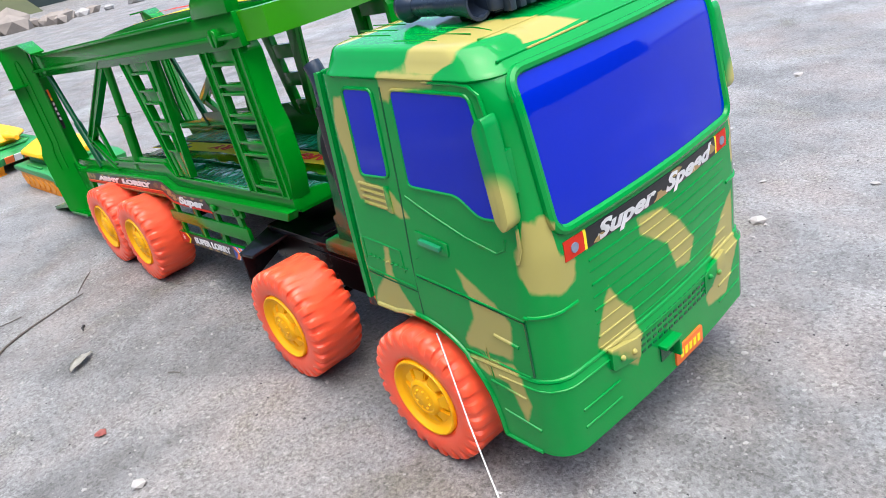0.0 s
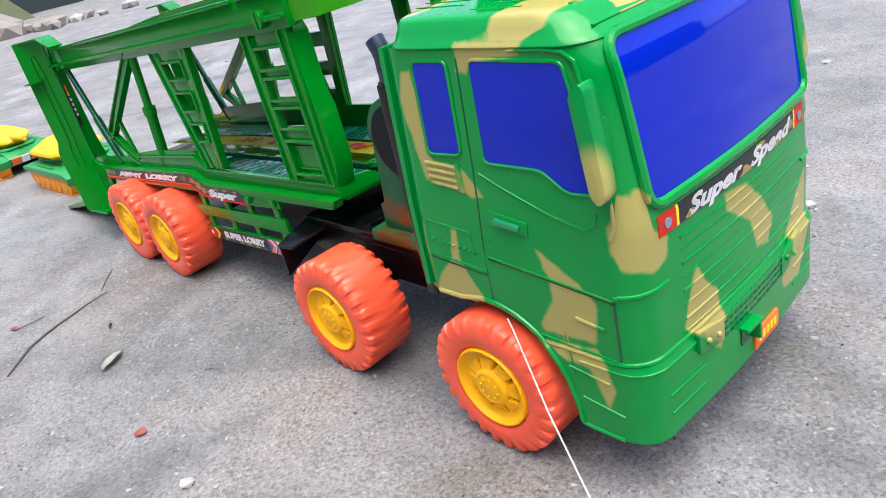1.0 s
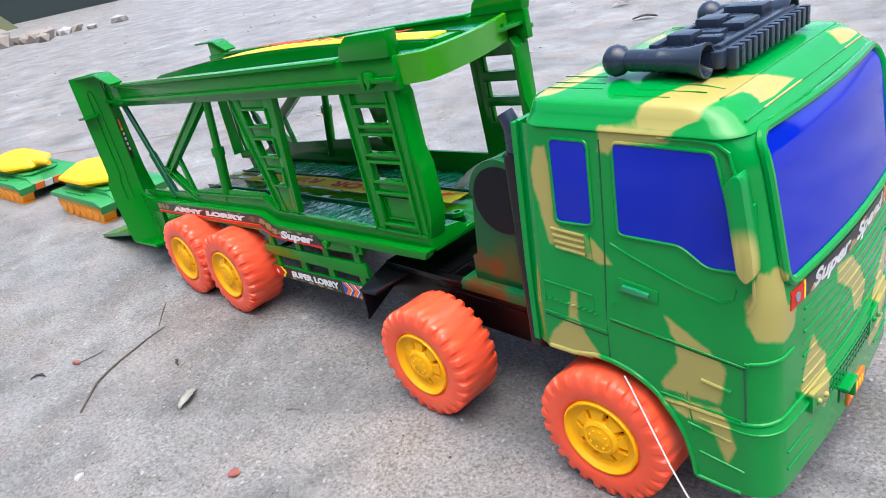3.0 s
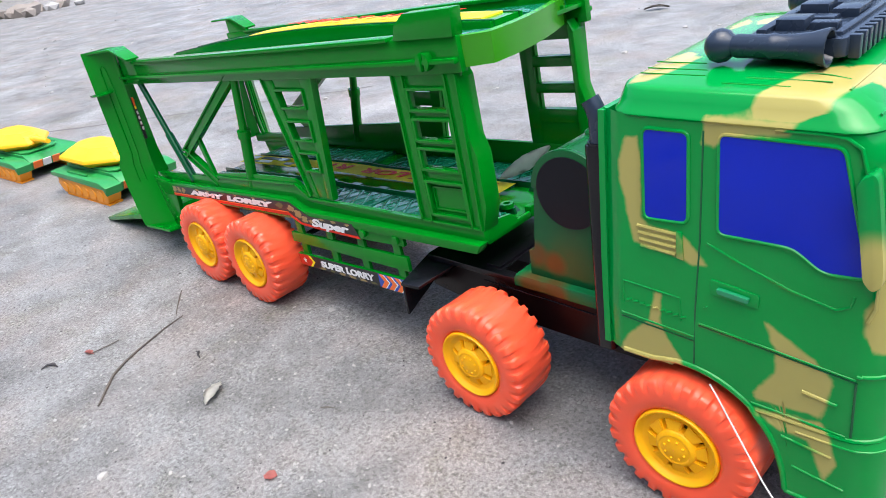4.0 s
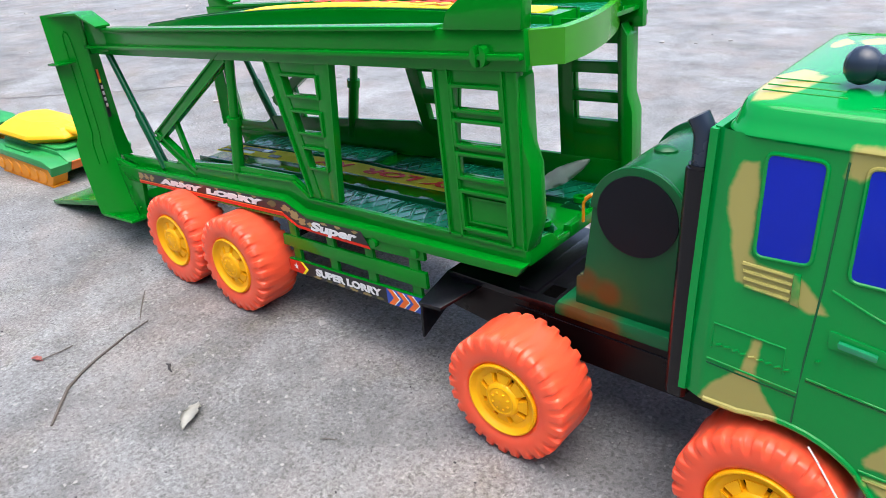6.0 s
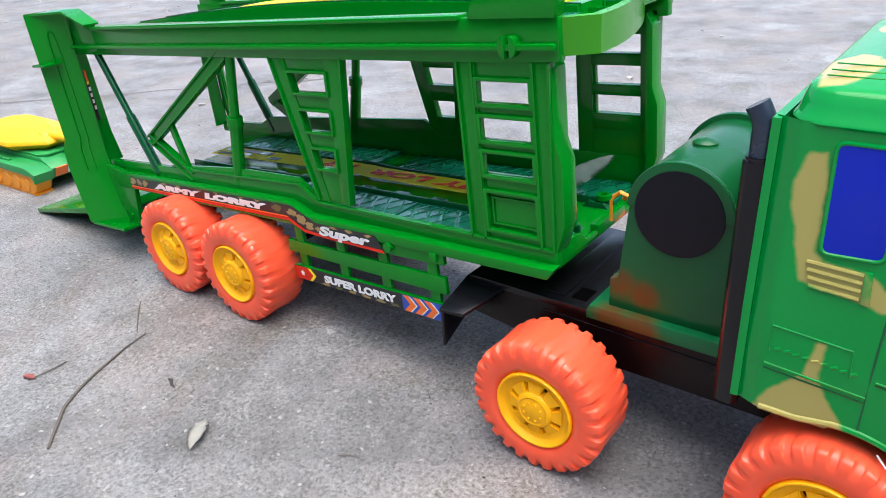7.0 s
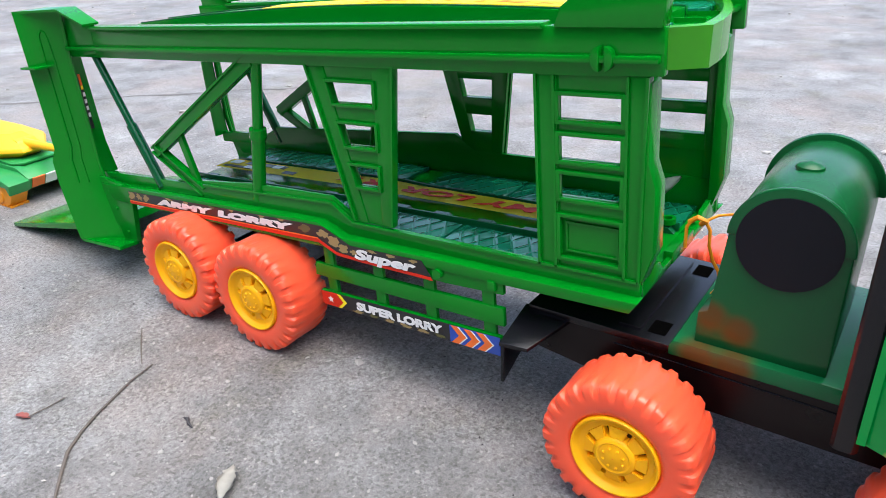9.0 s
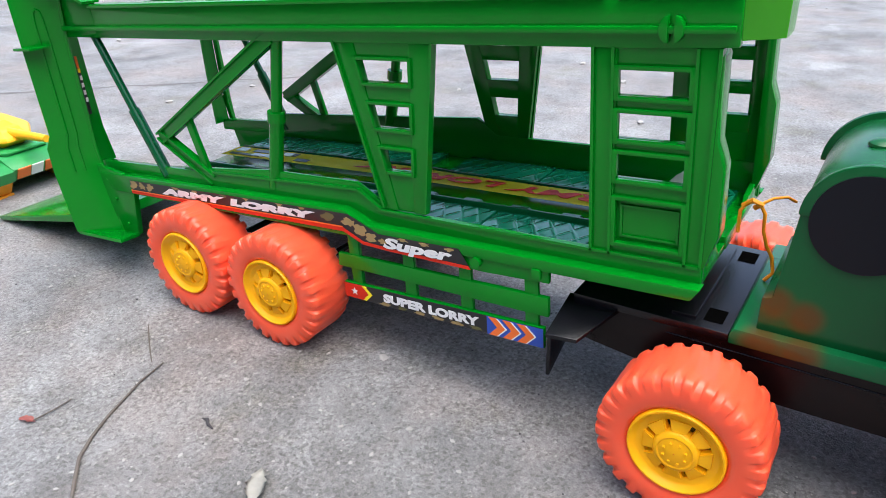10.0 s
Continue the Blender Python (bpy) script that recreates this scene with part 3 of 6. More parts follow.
def outline(z, n_side=70, n_front=70, n_corner=10):
    half, x0, x1, r = shell_level(z)
    pts = []
    for k in range(n_side + 1):
        x = x0 + (x1 - r - x0) * k / n_side
        pts.append((x, YC - half + 0.45 * max(0.0, 0.0965 - x)))
    for k in range(1, n_corner + 1):
        a = -math.pi / 2 + k / n_corner * math.pi / 2
        pts.append((x1 - r + r * math.cos(a), YC - half + r + r * math.sin(a)))
    for k in range(1, n_front + 1):
        f = k / n_front
        pts.append((x1 + 0.003 * math.sin(f * math.pi), YC - half + r + (2 * half - 2 * r) * f))
    for k in range(1, n_corner + 1):
        a = k / n_corner * math.pi / 2
        pts.append((x1 - r + r * math.cos(a), YC + half - r + r * math.sin(a)))
    for k in range(1, n_side + 1):
        x = x1 - r + (x0 - x1 + r) * k / n_side
        pts.append((x, YC + half - 0.45 * max(0.0, 0.0965 - x)))
    return pts


def bottom(x, side):
    if not side:
        return 0.030
    if x < 0.124:
        return 0.0765
    if x > 0.1725:
        return 0.030
    d = (x - 0.127) / ARCH[1]
    return 0.0335 + 0.0455 * math.sqrt(max(0.0, 1 - d * d)) if d < 1 else 0.030


def inside(p, poly):
    """Signed distance from a polygon's edge, positive inside."""
    x, y = p
    best, odd = 1e9, False
    for (ax, ay), (bx, by) in zip(poly, poly[1:] + poly[:1]):
        dx, dy = bx - ax, by - ay
        t = max(0.0, min(1.0, ((x - ax) * dx + (y - ay) * dy) / (dx * dx + dy * dy + 1e-12)))
        best = min(best, math.hypot(x - ax - t * dx, y - ay - t * dy))
        if (ay > y) != (by > y) and x < ax + (y - ay) / (by - ay) * dx:
            odd = not odd
    return best if odd else -best


SIDE_PATCH = [
    [(0.1000, 0.1800), (0.1055, 0.1810), (0.1072, 0.1700), (0.1072, 0.1460), (0.1110, 0.1425), (0.125, 0.142), (0.129, 0.139), (0.137, 0.130), (0.130, 0.129), (0.126, 0.131), (0.104, 0.134), (0.1015, 0.143), (0.1000, 0.152), (0.0972, 0.162), (0.0968, 0.170)],
    [(0.134, 0.192), (0.167, 0.192), (0.165, 0.187), (0.142, 0.185), (0.138, 0.180), (0.133, 0.181)],
    [(0.114, 0.112), (0.117, 0.112), (0.116, 0.097), (0.120, 0.090), (0.128, 0.078), (0.124, 0.070), (0.094, 0.072), (0.100, 0.086), (0.111, 0.097)],
    [(0.161, 0.112), (0.181, 0.100), (0.188, 0.093), (0.185, 0.075), (0.159, 0.073), (0.158, 0.076), (0.166, 0.089), (0.166, 0.099)],
    [(0.157, 0.068), (0.185, 0.072), (0.189, 0.066), (0.192, 0.054), (0.188, 0.044), (0.185, 0.051), (0.181, 0.062), (0.170, 0.062)],
    [(0.195, 0.126), (0.203, 0.139), (0.215, 0.129), (0.215, 0.111), (0.206, 0.106), (0.196, 0.116)],
]
FRONT_PATCH = [
    [(0.021, 0.122), (0.029, 0.116), (0.027, 0.108), (0.021, 0.106), (0.010, 0.109), (0.000, 0.125), (0.003, 0.142), (0.015, 0.137)],
    [(0.045, 0.096), (0.052, 0.084), (0.059, 0.078), (0.061, 0.063), (0.057, 0.050), (0.047, 0.058), (0.035, 0.072), (0.038, 0.081)],
    [(0.068, 0.116), (0.086, 0.113), (0.100, 0.100), (0.111, 0.086), (0.105, 0.076), (0.095, 0.079), (0.088, 0.095), (0.069, 0.108)],
    [(0.152, 0.093), (0.152, 0.062), (0.138, 0.042), (0.118, 0.045), (0.116, 0.051), (0.130, 0.062), (0.126, 0.069), (0.141, 0.085)],
    [(0.152, 0.150), (0.170, 0.160), (0.170, 0.120), (0.154, 0.125)],
]
ROOF_PATCH = [
    [(0.134, 0.0), (0.136, 0.010), (0.150, 0.014), (0.163, 0.043), (0.183, 0.063), (0.190, 0.075), (0.201, 0.062), (0.204, 0.030), (0.196, 0.038), (0.183, 0.040), (0.176, 0.016), (0.168, 0.0)],
    [(0.098, 0.020), (0.092, 0.052), (0.101, 0.065), (0.114, 0.055), (0.111, 0.034), (0.105, 0.022)],
    [(0.100, 0.105), (0.135, 0.120), (0.150, 0.150), (0.165, 0.185), (0.140, 0.185), (0.125, 0.145), (0.098, 0.125)],
    [(0.180, 0.130), (0.205, 0.120), (0.205, 0.150), (0.188, 0.160)],
]


def camo_material():
    m = material("camouflage_paint", (0.0, 0.262, 0.042), 0.11, 0.08, 40, 0.010, gloss=0.32)
    n, l = m.node_tree.nodes, m.node_tree.links
    b = n["Principled BSDF"]
    at = n.new("ShaderNodeAttribute")
    at.attribute_name = "spray"
    wob = n.new("ShaderNodeTexNoise")
    wob.inputs["Scale"].default_value = 220.0
    geo = n.new("ShaderNodeNewGeometry")
    l.new(geo.outputs["Position"], wob.inputs["Vector"])
    add = n.new("ShaderNodeMath")
    add.operation = "MULTIPLY_ADD"
    l.new(wob.outputs["Fac"], add.inputs[0])
    add.inputs[1].default_value = 0.0018
    l.new(at.outputs["Fac"], add.inputs[2])
    mr = n.new("ShaderNodeMapRange")
    mr.interpolation_type = "SMOOTHSTEP"
    mr.inputs["From Min"].default_value, mr.inputs["From Max"].default_value = -0.0001, 0.0019
    l.new(add.outputs[0], mr.inputs["Value"])
    old = b.inputs["Base Color"].links[0].from_socket
    mix = n.new("ShaderNodeMix")
    mix.data_type = "RGBA"
    l.new(mr.outputs["Result"], mix.inputs["Factor"])
    l.new(old, mix.inputs["A"])
    mix.inputs["B"].default_value = (0.39, 0.345, 0.10, 1)
    l.new(mix.outputs["Result"], b.inputs["Base Color"])
    return m


CAMO = camo_material()
HANDLE = material("glossy_teal_green", (0.01, 0.26, 0.10), 0.12, 0.08, 40, 0.012, gloss=0.7)


def spray(ob):
    """Writes how deep each vertex of the cab lies in a sprayed patch."""
    me = ob.data
    att = me.attributes.new("spray", "FLOAT", "POINT")
    vals = []
    for v in me.vertices:
        p, q = v.co, v.normal
        d = -0.05
        if p.z > 0.1925:
            d = max(inside((p.x, p.y), s) for s in ROOF_PATCH)
        else:
            if abs(p.y - YC) > 0.066 and p.x < 0.2085:
                d = max(d, max(inside((p.x, p.z), s) for s in SIDE_PATCH))
            if p.x > 0.1985:
                d = max(d, max(inside((p.y, p.z), s) for s in FRONT_PATCH))
        vals.append(d)
    att.data.foreach_set("value", vals)


# height, side inset and front inset of the roof's levels, from the gutter to the crown
ROOF_LEVELS = [(0.1890, 0.0002, 0.0002), (0.1900, 0.0010, 0.0006), (0.1910, 0.0006, 0.0000), (0.1918, -0.0002, -0.0012), (0.1955, -0.0018, -0.0050), (0.1988, -0.0034, -0.0098), (0.1997, -0.0042, -0.0114), (0.2003, -0.0058, -0.0134), (0.2007, -0.0085, -0.0160), (0.2021, -0.0200, -0.0240), (0.2033, -0.0400, -0.0330), (0.2040, -0.0650, -0.0400)]


def roof_z(x, y):
    """The height of the roof over a place."""
    half, x0, x1, r = shell_level(0.1905)
    d, f = half - abs(y - YC), x1 - x
    zs = []
    for k, v in ((1, d), (2, f)):
        rows = [(-q[k], q[0]) for q in ROOF_LEVELS[2:]]
        zs.append(float(np.interp(v, [a for a, _ in rows], [b for _, b in rows])))
    return min(zs)


def cab_shell():
    bm = bmesh.new()
    base = outline(0.05)
    n, top = len(base), 0.1905
    zs = [k / 60 for k in range(61)]
    levels = {}
    grid = []
    for t in zs:
        row = []
        for i, (bx, by) in enumerate(base):
            side = i <= 70 or i >= n - 71
            z0 = bottom(bx, side)
            z = z0 + (top - z0) * t
            key = round(z, 4)
            if key not in levels:
                levels[key] = outline(key)
            row.append(bm.verts.new((*levels[key][i], z)))
        grid.append(row)
    for a, b in zip(grid, grid[1:]):
        for i in range(n - 1):
            bm.faces.new((a[i], a[i + 1], b[i + 1], b[i]))
    # turned-in edge along the bottom
    rim = [bm.verts.new((v.co.x + (-0.003 if v.co.x > 0.19 else 0), v.co.y + (0.004 if v.co.y < YC else -0.004) * (1 if v.co.x < 0.2 else 0), v.co.z)) for v in grid[0]]
    for i in range(n - 1):
        bm.faces.new((grid[0][i], rim[i], rim[i + 1], grid[0][i + 1]))
    ob = part("cab_shell", bm, CAMO, truck, "glossy green cab shell sprayed with pale yellow camouflage", smooth=40)
    spray(ob)
    # rear wall
    bm = bmesh.new()
    prism(bm, [(YC - 0.0775, 0.077), (YC - 0.0765, 0.12), (YC - 0.0725, 0.190), (YC + 0.0725, 0.190), (YC + 0.0765, 0.12), (YC + 0.0775, 0.077)], X0 - 0.001, X0 + 0.002, "x")
    spray(part("rear_wall", bm, CAMO, truck))
    # roof
    bm = bmesh.new()
    rings = []
    half, x0, x1, r = shell_level(0.1905)
    for z, g, gf in ROOF_LEVELS:
        h2 = half + g
        a0, a1 = x0 + 0.004 - g * (0.55 if g < 0 else 1.0), x1 + gf
        rr = max(0.002, min(0.013 + g * 0.1, (a1 - a0) / 2 - 0.001, h2 - 0.001))
        ring = []
        for cx, cy, st in ((a1 - rr, YC - h2 + rr, -90), (a1 - rr, YC + h2 - rr, 0), (a0 + rr, YC + h2 - rr, 90), (a0 + rr, YC - h2 + rr, 180)):
            for k in range(9):
                a = radians(st + k * 90 / 8)
                ring.append((cx + rr * math.cos(a), cy + rr * math.sin(a)))
        full = []
        for p, q in zip(ring, ring[1:] + ring[:1]):
            m = 30 if len(full) in (8, 46, 84, 122) else 1
            full += [(p[0] + (q[0] - p[0]) * j / m, p[1] + (q[1] - p[1]) * j / m) for j in range(m)]
        rings.append([bm.verts.new((x, y, z)) for x, y in full])
    for a, b in zip(rings, rings[1:]):
        if len(a) == len(b):
            for i in range(len(a)):
                j = (i + 1) % len(a)
                bm.faces.new((a[i], a[j], b[j], b[i]))
    bm.faces.new(rings[-1])
    ob = part("roof", bm, CAMO, truck, "domed green and pale yellow cab roof", smooth=28)
    spray(ob)


cab_shell()


# ---- surfaces of the cab ----
def side_y(z):
    return YC - shell_level(z)[0]


def front_x(y, z):
    half, x0, x1, r = shell_level(z)
    d = min(y - (YC - half), (YC + half) - y)
    f = max(0.0, min(1.0, (y - (YC - half + r)) / (2 * half - 2 * r)))
    if d < r:
        return x1 - r + math.sqrt(max(0.0, r * r - (r - max(0.0, d)) ** 2))
    return x1 + 0.003 * math.sin(f * math.pi)


def round_poly(poly, r, n=5):
    out = []
    for i, p in enumerate(poly):
        p, a, b = Vector(p), Vector(poly[i - 1]), Vector(poly[(i + 1) % len(poly)])
        ra = min(r, (a - p).length * 0.45, (b - p).length * 0.45)
        s, e = p + (a - p).normalized() * ra, p + (b - p).normalized() * ra
        for k in range(n + 1):
            t = k / n
            out.append(tuple((1 - t) ** 2 * s + 2 * t * (1 - t) * p + t * t * e))
    return out


def dense(poly, step=0.004):
    out = []
    for p, q in zip(poly, poly[1:] + poly[:1]):
        m = max(1, int(math.dist(p, q) / step))
        out += [(p[0] + (q[0] - p[0]) * k / m, p[1] + (q[1] - p[1]) * k / m) for k in range(m)]
    return out


def on_side(bm, poly, out, back, far=False):
    """A flat piece on the cab's side, its plan given in x and z."""
    prism(bm, poly, -out, back)
    for v in bm.verts:
        y = side_y(v.co.z) + v.co.y
        v.co.y = 2 * YC - y if far else y
    return bm


def side_ridge(pts, r, parent, far=False, lift=0.0, mat=None, name="ridge"):
    line = [(x, side_y(z) - lift, z) for x, z in pts]
    if far:
        line = [(x, 2 * YC - y, z) for x, y, z in line]
    ob = part(name, sweep(bmesh.new(), line, r, 8), mat or CAMO, parent)
    if (mat or CAMO) is CAMO:
        spray(ob)
    return ob


def spotted(name, base, spot, spots, radius):
    m = material(name, base, 0.24, 0.12, 40, 0.03, gloss=0.32)
    n, l = m.node_tree.nodes, m.node_tree.links
    b = n["Principled BSDF"]
    col = b.inputs["Base Color"].links[0].from_socket
    geo = n.new("ShaderNodeNewGeometry")
    for p in spots:
        d = n.new("ShaderNodeVectorMath")
        d.operation = "DISTANCE"
        l.new(geo.outputs["Position"], d.inputs[0])
        d.inputs[1].default_value = p
        mr = n.new("ShaderNodeMapRange")
        mr.interpolation_type = "SMOOTHSTEP"
        mr.inputs["From Min"].default_value, mr.inputs["From Max"].default_value = radius, radius * 0.35
        l.new(d.outputs["Value"], mr.inputs["Value"])
        mix = n.new("ShaderNodeMix")
        mix.data_type = "RGBA"
        l.new(mr.outputs["Result"], mix.inputs["Factor"])
        l.new(col, mix.inputs["A"])
        mix.inputs["B"].default_value = (*spot, 1)
        col = mix.outputs["Result"]
    l.new(col, b.inputs["Base Color"])
    return m


MIRROR = spotted("sprayed_mirror_green", (0.0, 0.245, 0.045), (0.42, 0.37, 0.105), [(0.2005, 0.0, 0.143), (0.198, 0.0, 0.150), (0.2005, 2 * YC, 0.143)], 0.0125)
SMALL = [(0.1078, 0.1850), (0.1278, 0.1850), (0.1284, 0.1470), (0.1088, 0.1460)]
LARGE = [(0.1395, 0.1855), (0.1830, 0.1850), (0.1950, 0.1385), (0.1800, 0.1375), (0.1690, 0.1450), (0.1405, 0.1450)]
for far in (False, True):
    for poly, lab in ((SMALL, "small blue side window"), (LARGE, "blue door window with a stepped sill")):
        rp = round_poly(poly, 0.0035)
        ob = part("side_window", on_side(bmesh.new(), rp, 0.0004, 0.002, far), BLUE, truck, lab)
        line = [(x, side_y(z) - 0.0002, z) for x, z in dense(rp, 0.006)]
        if far:
            line = [(x, 2 * YC - y, z) for x, y, z in line]
        fr = part("window_frame", sweep(bmesh.new(), line + line[:2], 0.0008, 8), CAMO, truck)
        spray(fr)
    # wheel arch bead, seams and pressed lines; dark green strands paint the grooves' shade
    arch = [(0.098, 0.0772), (0.112, 0.0772)] + [(x / 1000, bottom(x / 1000, True) + 0.0006) for x in range(124, 173, 3)] + [(0.1722, 0.040), (0.1735, 0.0315)]
    side_ridge(arch, 0.0013, truck, far, 0.0, name="arch_bead")
    side_ridge([(0.1735, 0.0306), (0.185, 0.0302), (0.194, 0.0302)], 0.001, truck, far)
    side_ridge([(0.1335, 0.186), (0.1335, 0.140), (0.1325, 0.110), (0.1322, 0.081)], 0.0004, truck, far, mat=DARK_GREEN, name="door_seam_shade")
    side_ridge([(0.0975, 0.0975), (0.1322, 0.0950)], 0.0005, truck, far)
    side_ridge([(0.0975, 0.0955), (0.1322, 0.0930)], 0.0004, truck, far, mat=DARK_GREEN)
    side_ridge([(0.1342, 0.1025), (0.160, 0.1003), (0.1955, 0.0967)], 0.0005, truck, far)
    side_ridge([(0.1342, 0.1015), (0.160, 0.0993), (0.1955, 0.0957)], 0.0004, truck, far, mat=DARK_GREEN)
    side_ridge([(0.1365, 0.140), (0.150, 0.1345), (0.170, 0.1275), (0.186, 0.1240), (0.1905, 0.1265), (0.1915, 0.131)], 0.0006, truck, far)
    side_ridge([(0.1575, 0.0705), (0.175, 0.0700), (0.194, 0.0690)], 0.0006, truck, far)
    side_ridge([(0.1770, 0.0845), (0.1900, 0.0825)], 0.0009, truck, far)
    side_ridge([(0.1705, 0.0595), (0.1900, 0.0570)], 0.0007, truck, far)
    side_ridge([(0.1755, 0.0455), (0.1955, 0.0425)], 0.0007, truck, far)
    side_ridge([(0.1955, 0.0955), (0.1958, 0.0700)], 0.0005, truck, far, mat=DARK_GREEN)
    side_ridge([(0.1955, 0.0985), (0.1975, 0.0985)], 0.0008, truck, far)
    # louvres below the small window
    for k in range(4):
        side_ridge([(0.1055 + k * 0.0006, 0.1420 - k * 0.0030), (0.1235, 0.1412 - k * 0.0030)], 0.0009, truck, far, name="louvre")
    ob = part("vent_post", on_side(bmesh.new(), [(0.1235, 0.143), (0.1260, 0.143), (0.1270, 0.1305), (0.1240, 0.1310)], 0.0010, 0.001, far), CAMO, truck, bevel=0.0004)
    spray(ob)
    # louvred grip strip low on the rear panel
    for k in range(9):
        x = 0.1005 + k * 0.0032
        side_ridge([(x, 0.1045 - k * 0.0002), (x + 0.0022, 0.1055 - k * 0.0002)], 0.0006, truck, far, name="louvre")
    # door handle in its frame
    ob = part("handle_plate", on_side(bmesh.new(), round_poly([(0.1385, 0.1250), (0.1585, 0.1225), (0.1585, 0.1165), (0.1390, 0.1180)], 0.001), 0.0006, 0.001, far), CAMO, truck, bevel=0.0003)
    spray(ob)
    part("door_handle", on_side(bmesh.new(), round_poly([(0.1420, 0.1222), (0.1550, 0.1208), (0.1550, 0.1188), (0.1425, 0.1200)], 0.0006), 0.0024, 0.001, far), HANDLE, truck, "pressed glossy teal door handle", bevel=0.0006)
    # sunk panel round the grip strip
    side_ridge([(0.0985, 0.1030), (0.0985, 0.1140), (0.1255, 0.1122), (0.1262, 0.1015)], 0.0005, truck, far, name="panel_edge")
    side_ridge([(0.1368, 0.1115), (0.1370, 0.1112)], 0.0012, truck, far, name="lock_button")
    # rear-view mirror, green above and pale yellow below
    mir = round_poly([(0.1890, 0.1745), (0.1902, 0.1775), (0.1942, 0.1800), (0.1958, 0.1772), (0.2005, 0.1480), (0.2010, 0.1410), (0.1980, 0.1375), (0.1945, 0.1410), (0.1920, 0.1560)], 0.002)
    bm = on_side(bmesh.new(), mir, 0.0072, 0.0005, far)
    ob = part("mirror", bm, MIRROR, truck, "moulded green wing mirror with a sprayed yellow lower half", bevel=0.0011)
    part("mirror_arm", on_side(bmesh.new(), [(0.1950, 0.1660), (0.1975, 0.1660), (0.1990, 0.1500), (0.1965, 0.1500)], 0.0055, 0.003, far), MIRROR, ob)

# rear columns of the cab, windscreen and its frame
WS = round_poly([(YC - 0.0660, 0.1900), (YC + 0.0660, 0.1900), (YC + 0.0655, 0.1305), (YC - 0.0655, 0.1300)], 0.008, 7)


def on_front(bm, poly, out, step=0.006, depth=0.0015):
    """A piece that follows the cab's front, its plan given in y and z."""
    ys = sorted({round(p[0], 5) for p in dense(poly, step)})
    def span(y):
        zs = []
        for (ay, az), (by, bz) in zip(poly, poly[1:] + poly[:1]):
            if min(ay, by) - 1e-9 <= y <= max(ay, by) + 1e-9:
                zs += [az, bz] if abs(by - ay) < 1e-9 else [az + (y - ay) / (by - ay) * (bz - az)]
        return min(zs), max(zs)
    cols = []
    for y in ys:
        z0, z1 = span(y)
        m = 10
        cols.append([(y, z0 + (z1 - z0) * k / m) for k in range(m + 1)])
    fr = [[bm.verts.new((front_x(y, z) + out, y, z)) for y, z in c] for c in cols]
    bk = [[bm.verts.new((front_x(y, z) + out - depth, y, z)) for y, z in c] for c in cols]
    for i in range(len(cols) - 1):
        for k in range(10):
            bm.faces.new((fr[i][k], fr[i + 1][k], fr[i + 1][k + 1], fr[i][k + 1]))
            bm.faces.new((bk[i][k], bk[i][k + 1], bk[i + 1][k + 1], bk[i + 1][k]))
        for k in (0, 10):
            bm.faces.new((fr[i][k], bk[i][k], bk[i + 1][k], fr[i + 1][k]))
    for i in (0, -1):
        for k in range(10):
            bm.faces.new((fr[i][k], fr[i][k + 1], bk[i][k + 1], bk[i][k]))
    bmesh.ops.remove_doubles(bm, verts=bm.verts, dist=1e-6)
    return bm


def front_ridge(pts, r, mat=None, name="grille_bar", lift=0.0):
    ob = part(name, sweep(bmesh.new(), [(front_x(y, z) + lift, y, z) for y, z in pts], r, 8), mat or CAMO, truck)
    if not mat:
        spray(ob)
    return ob


part("windscreen", on_front(bmesh.new(), WS, 0.0007), BLUE, truck, "glossy blue plastic windscreen reflecting the sky")
line = [(front_x(y, z) + 0.0006, y, z) for y, z in dense(WS, 0.006)]
spray(part("windscreen_frame", sweep(bmesh.new(), line + line[:2], 0.0021, 8), CAMO, truck))

# sticker band below the windscreen
band = part("name_band", on_front(bmesh.new(), [(0.036, 0.1258), (0.1355, 0.1258), (0.1355, 0.1176), (0.036, 0.1176)], 0.0004, depth=0.001), BLACK_INK, truck, "black camouflage sticker band with white lettering")
for y0, y1, m in ((0.0235, 0.0345, RED_INK), (0.0345, 0.036, YELLOW_INK), (0.1355, 0.137, YELLOW_INK), (0.137, 0.1475, RED_INK)):
    part("band_end", on_front(bmesh.new(), [(y0, 0.1258), (y1, 0.1258), (y1, 0.1176), (y0, 0.1176)], 0.0004, depth=0.001), m, band)
for cy, cz, w in ((0.085, 0.119, 0.006), (0.098, 0.1245, 0.005), (0.113, 0.1185, 0.006), (0.1315, 0.1215, 0.004), (0.044, 0.1185, 0.004)):
    p = [(cy + w * math.cos(a) * (0.7 + 0.4 * math.sin(3 * a + cy * 400)), cz + 0.0022 * math.sin(a)) for a in [k * math.tau / 10 for k in range(10)]]
    p = [(y, max(0.1178, min(0.1256, z))) for y, z in p]
    part("camouflage_blot", prism(bmesh.new(), p, front_x(cy, cz) + 0.0002, front_x(cy, cz) + 0.00055, "x"), TAN_INK, band)
for y in (0.029, 0.1425):
    bm = tube(bmesh.new(), (front_x(y, 0.1215) + 0.0002, y, 0.1215), (front_x(y, 0.1215) + 0.0008, y, 0.1215), 0.0021, 0.0021, 14)
    part("round_mark", bm, STEEL_INK, band)


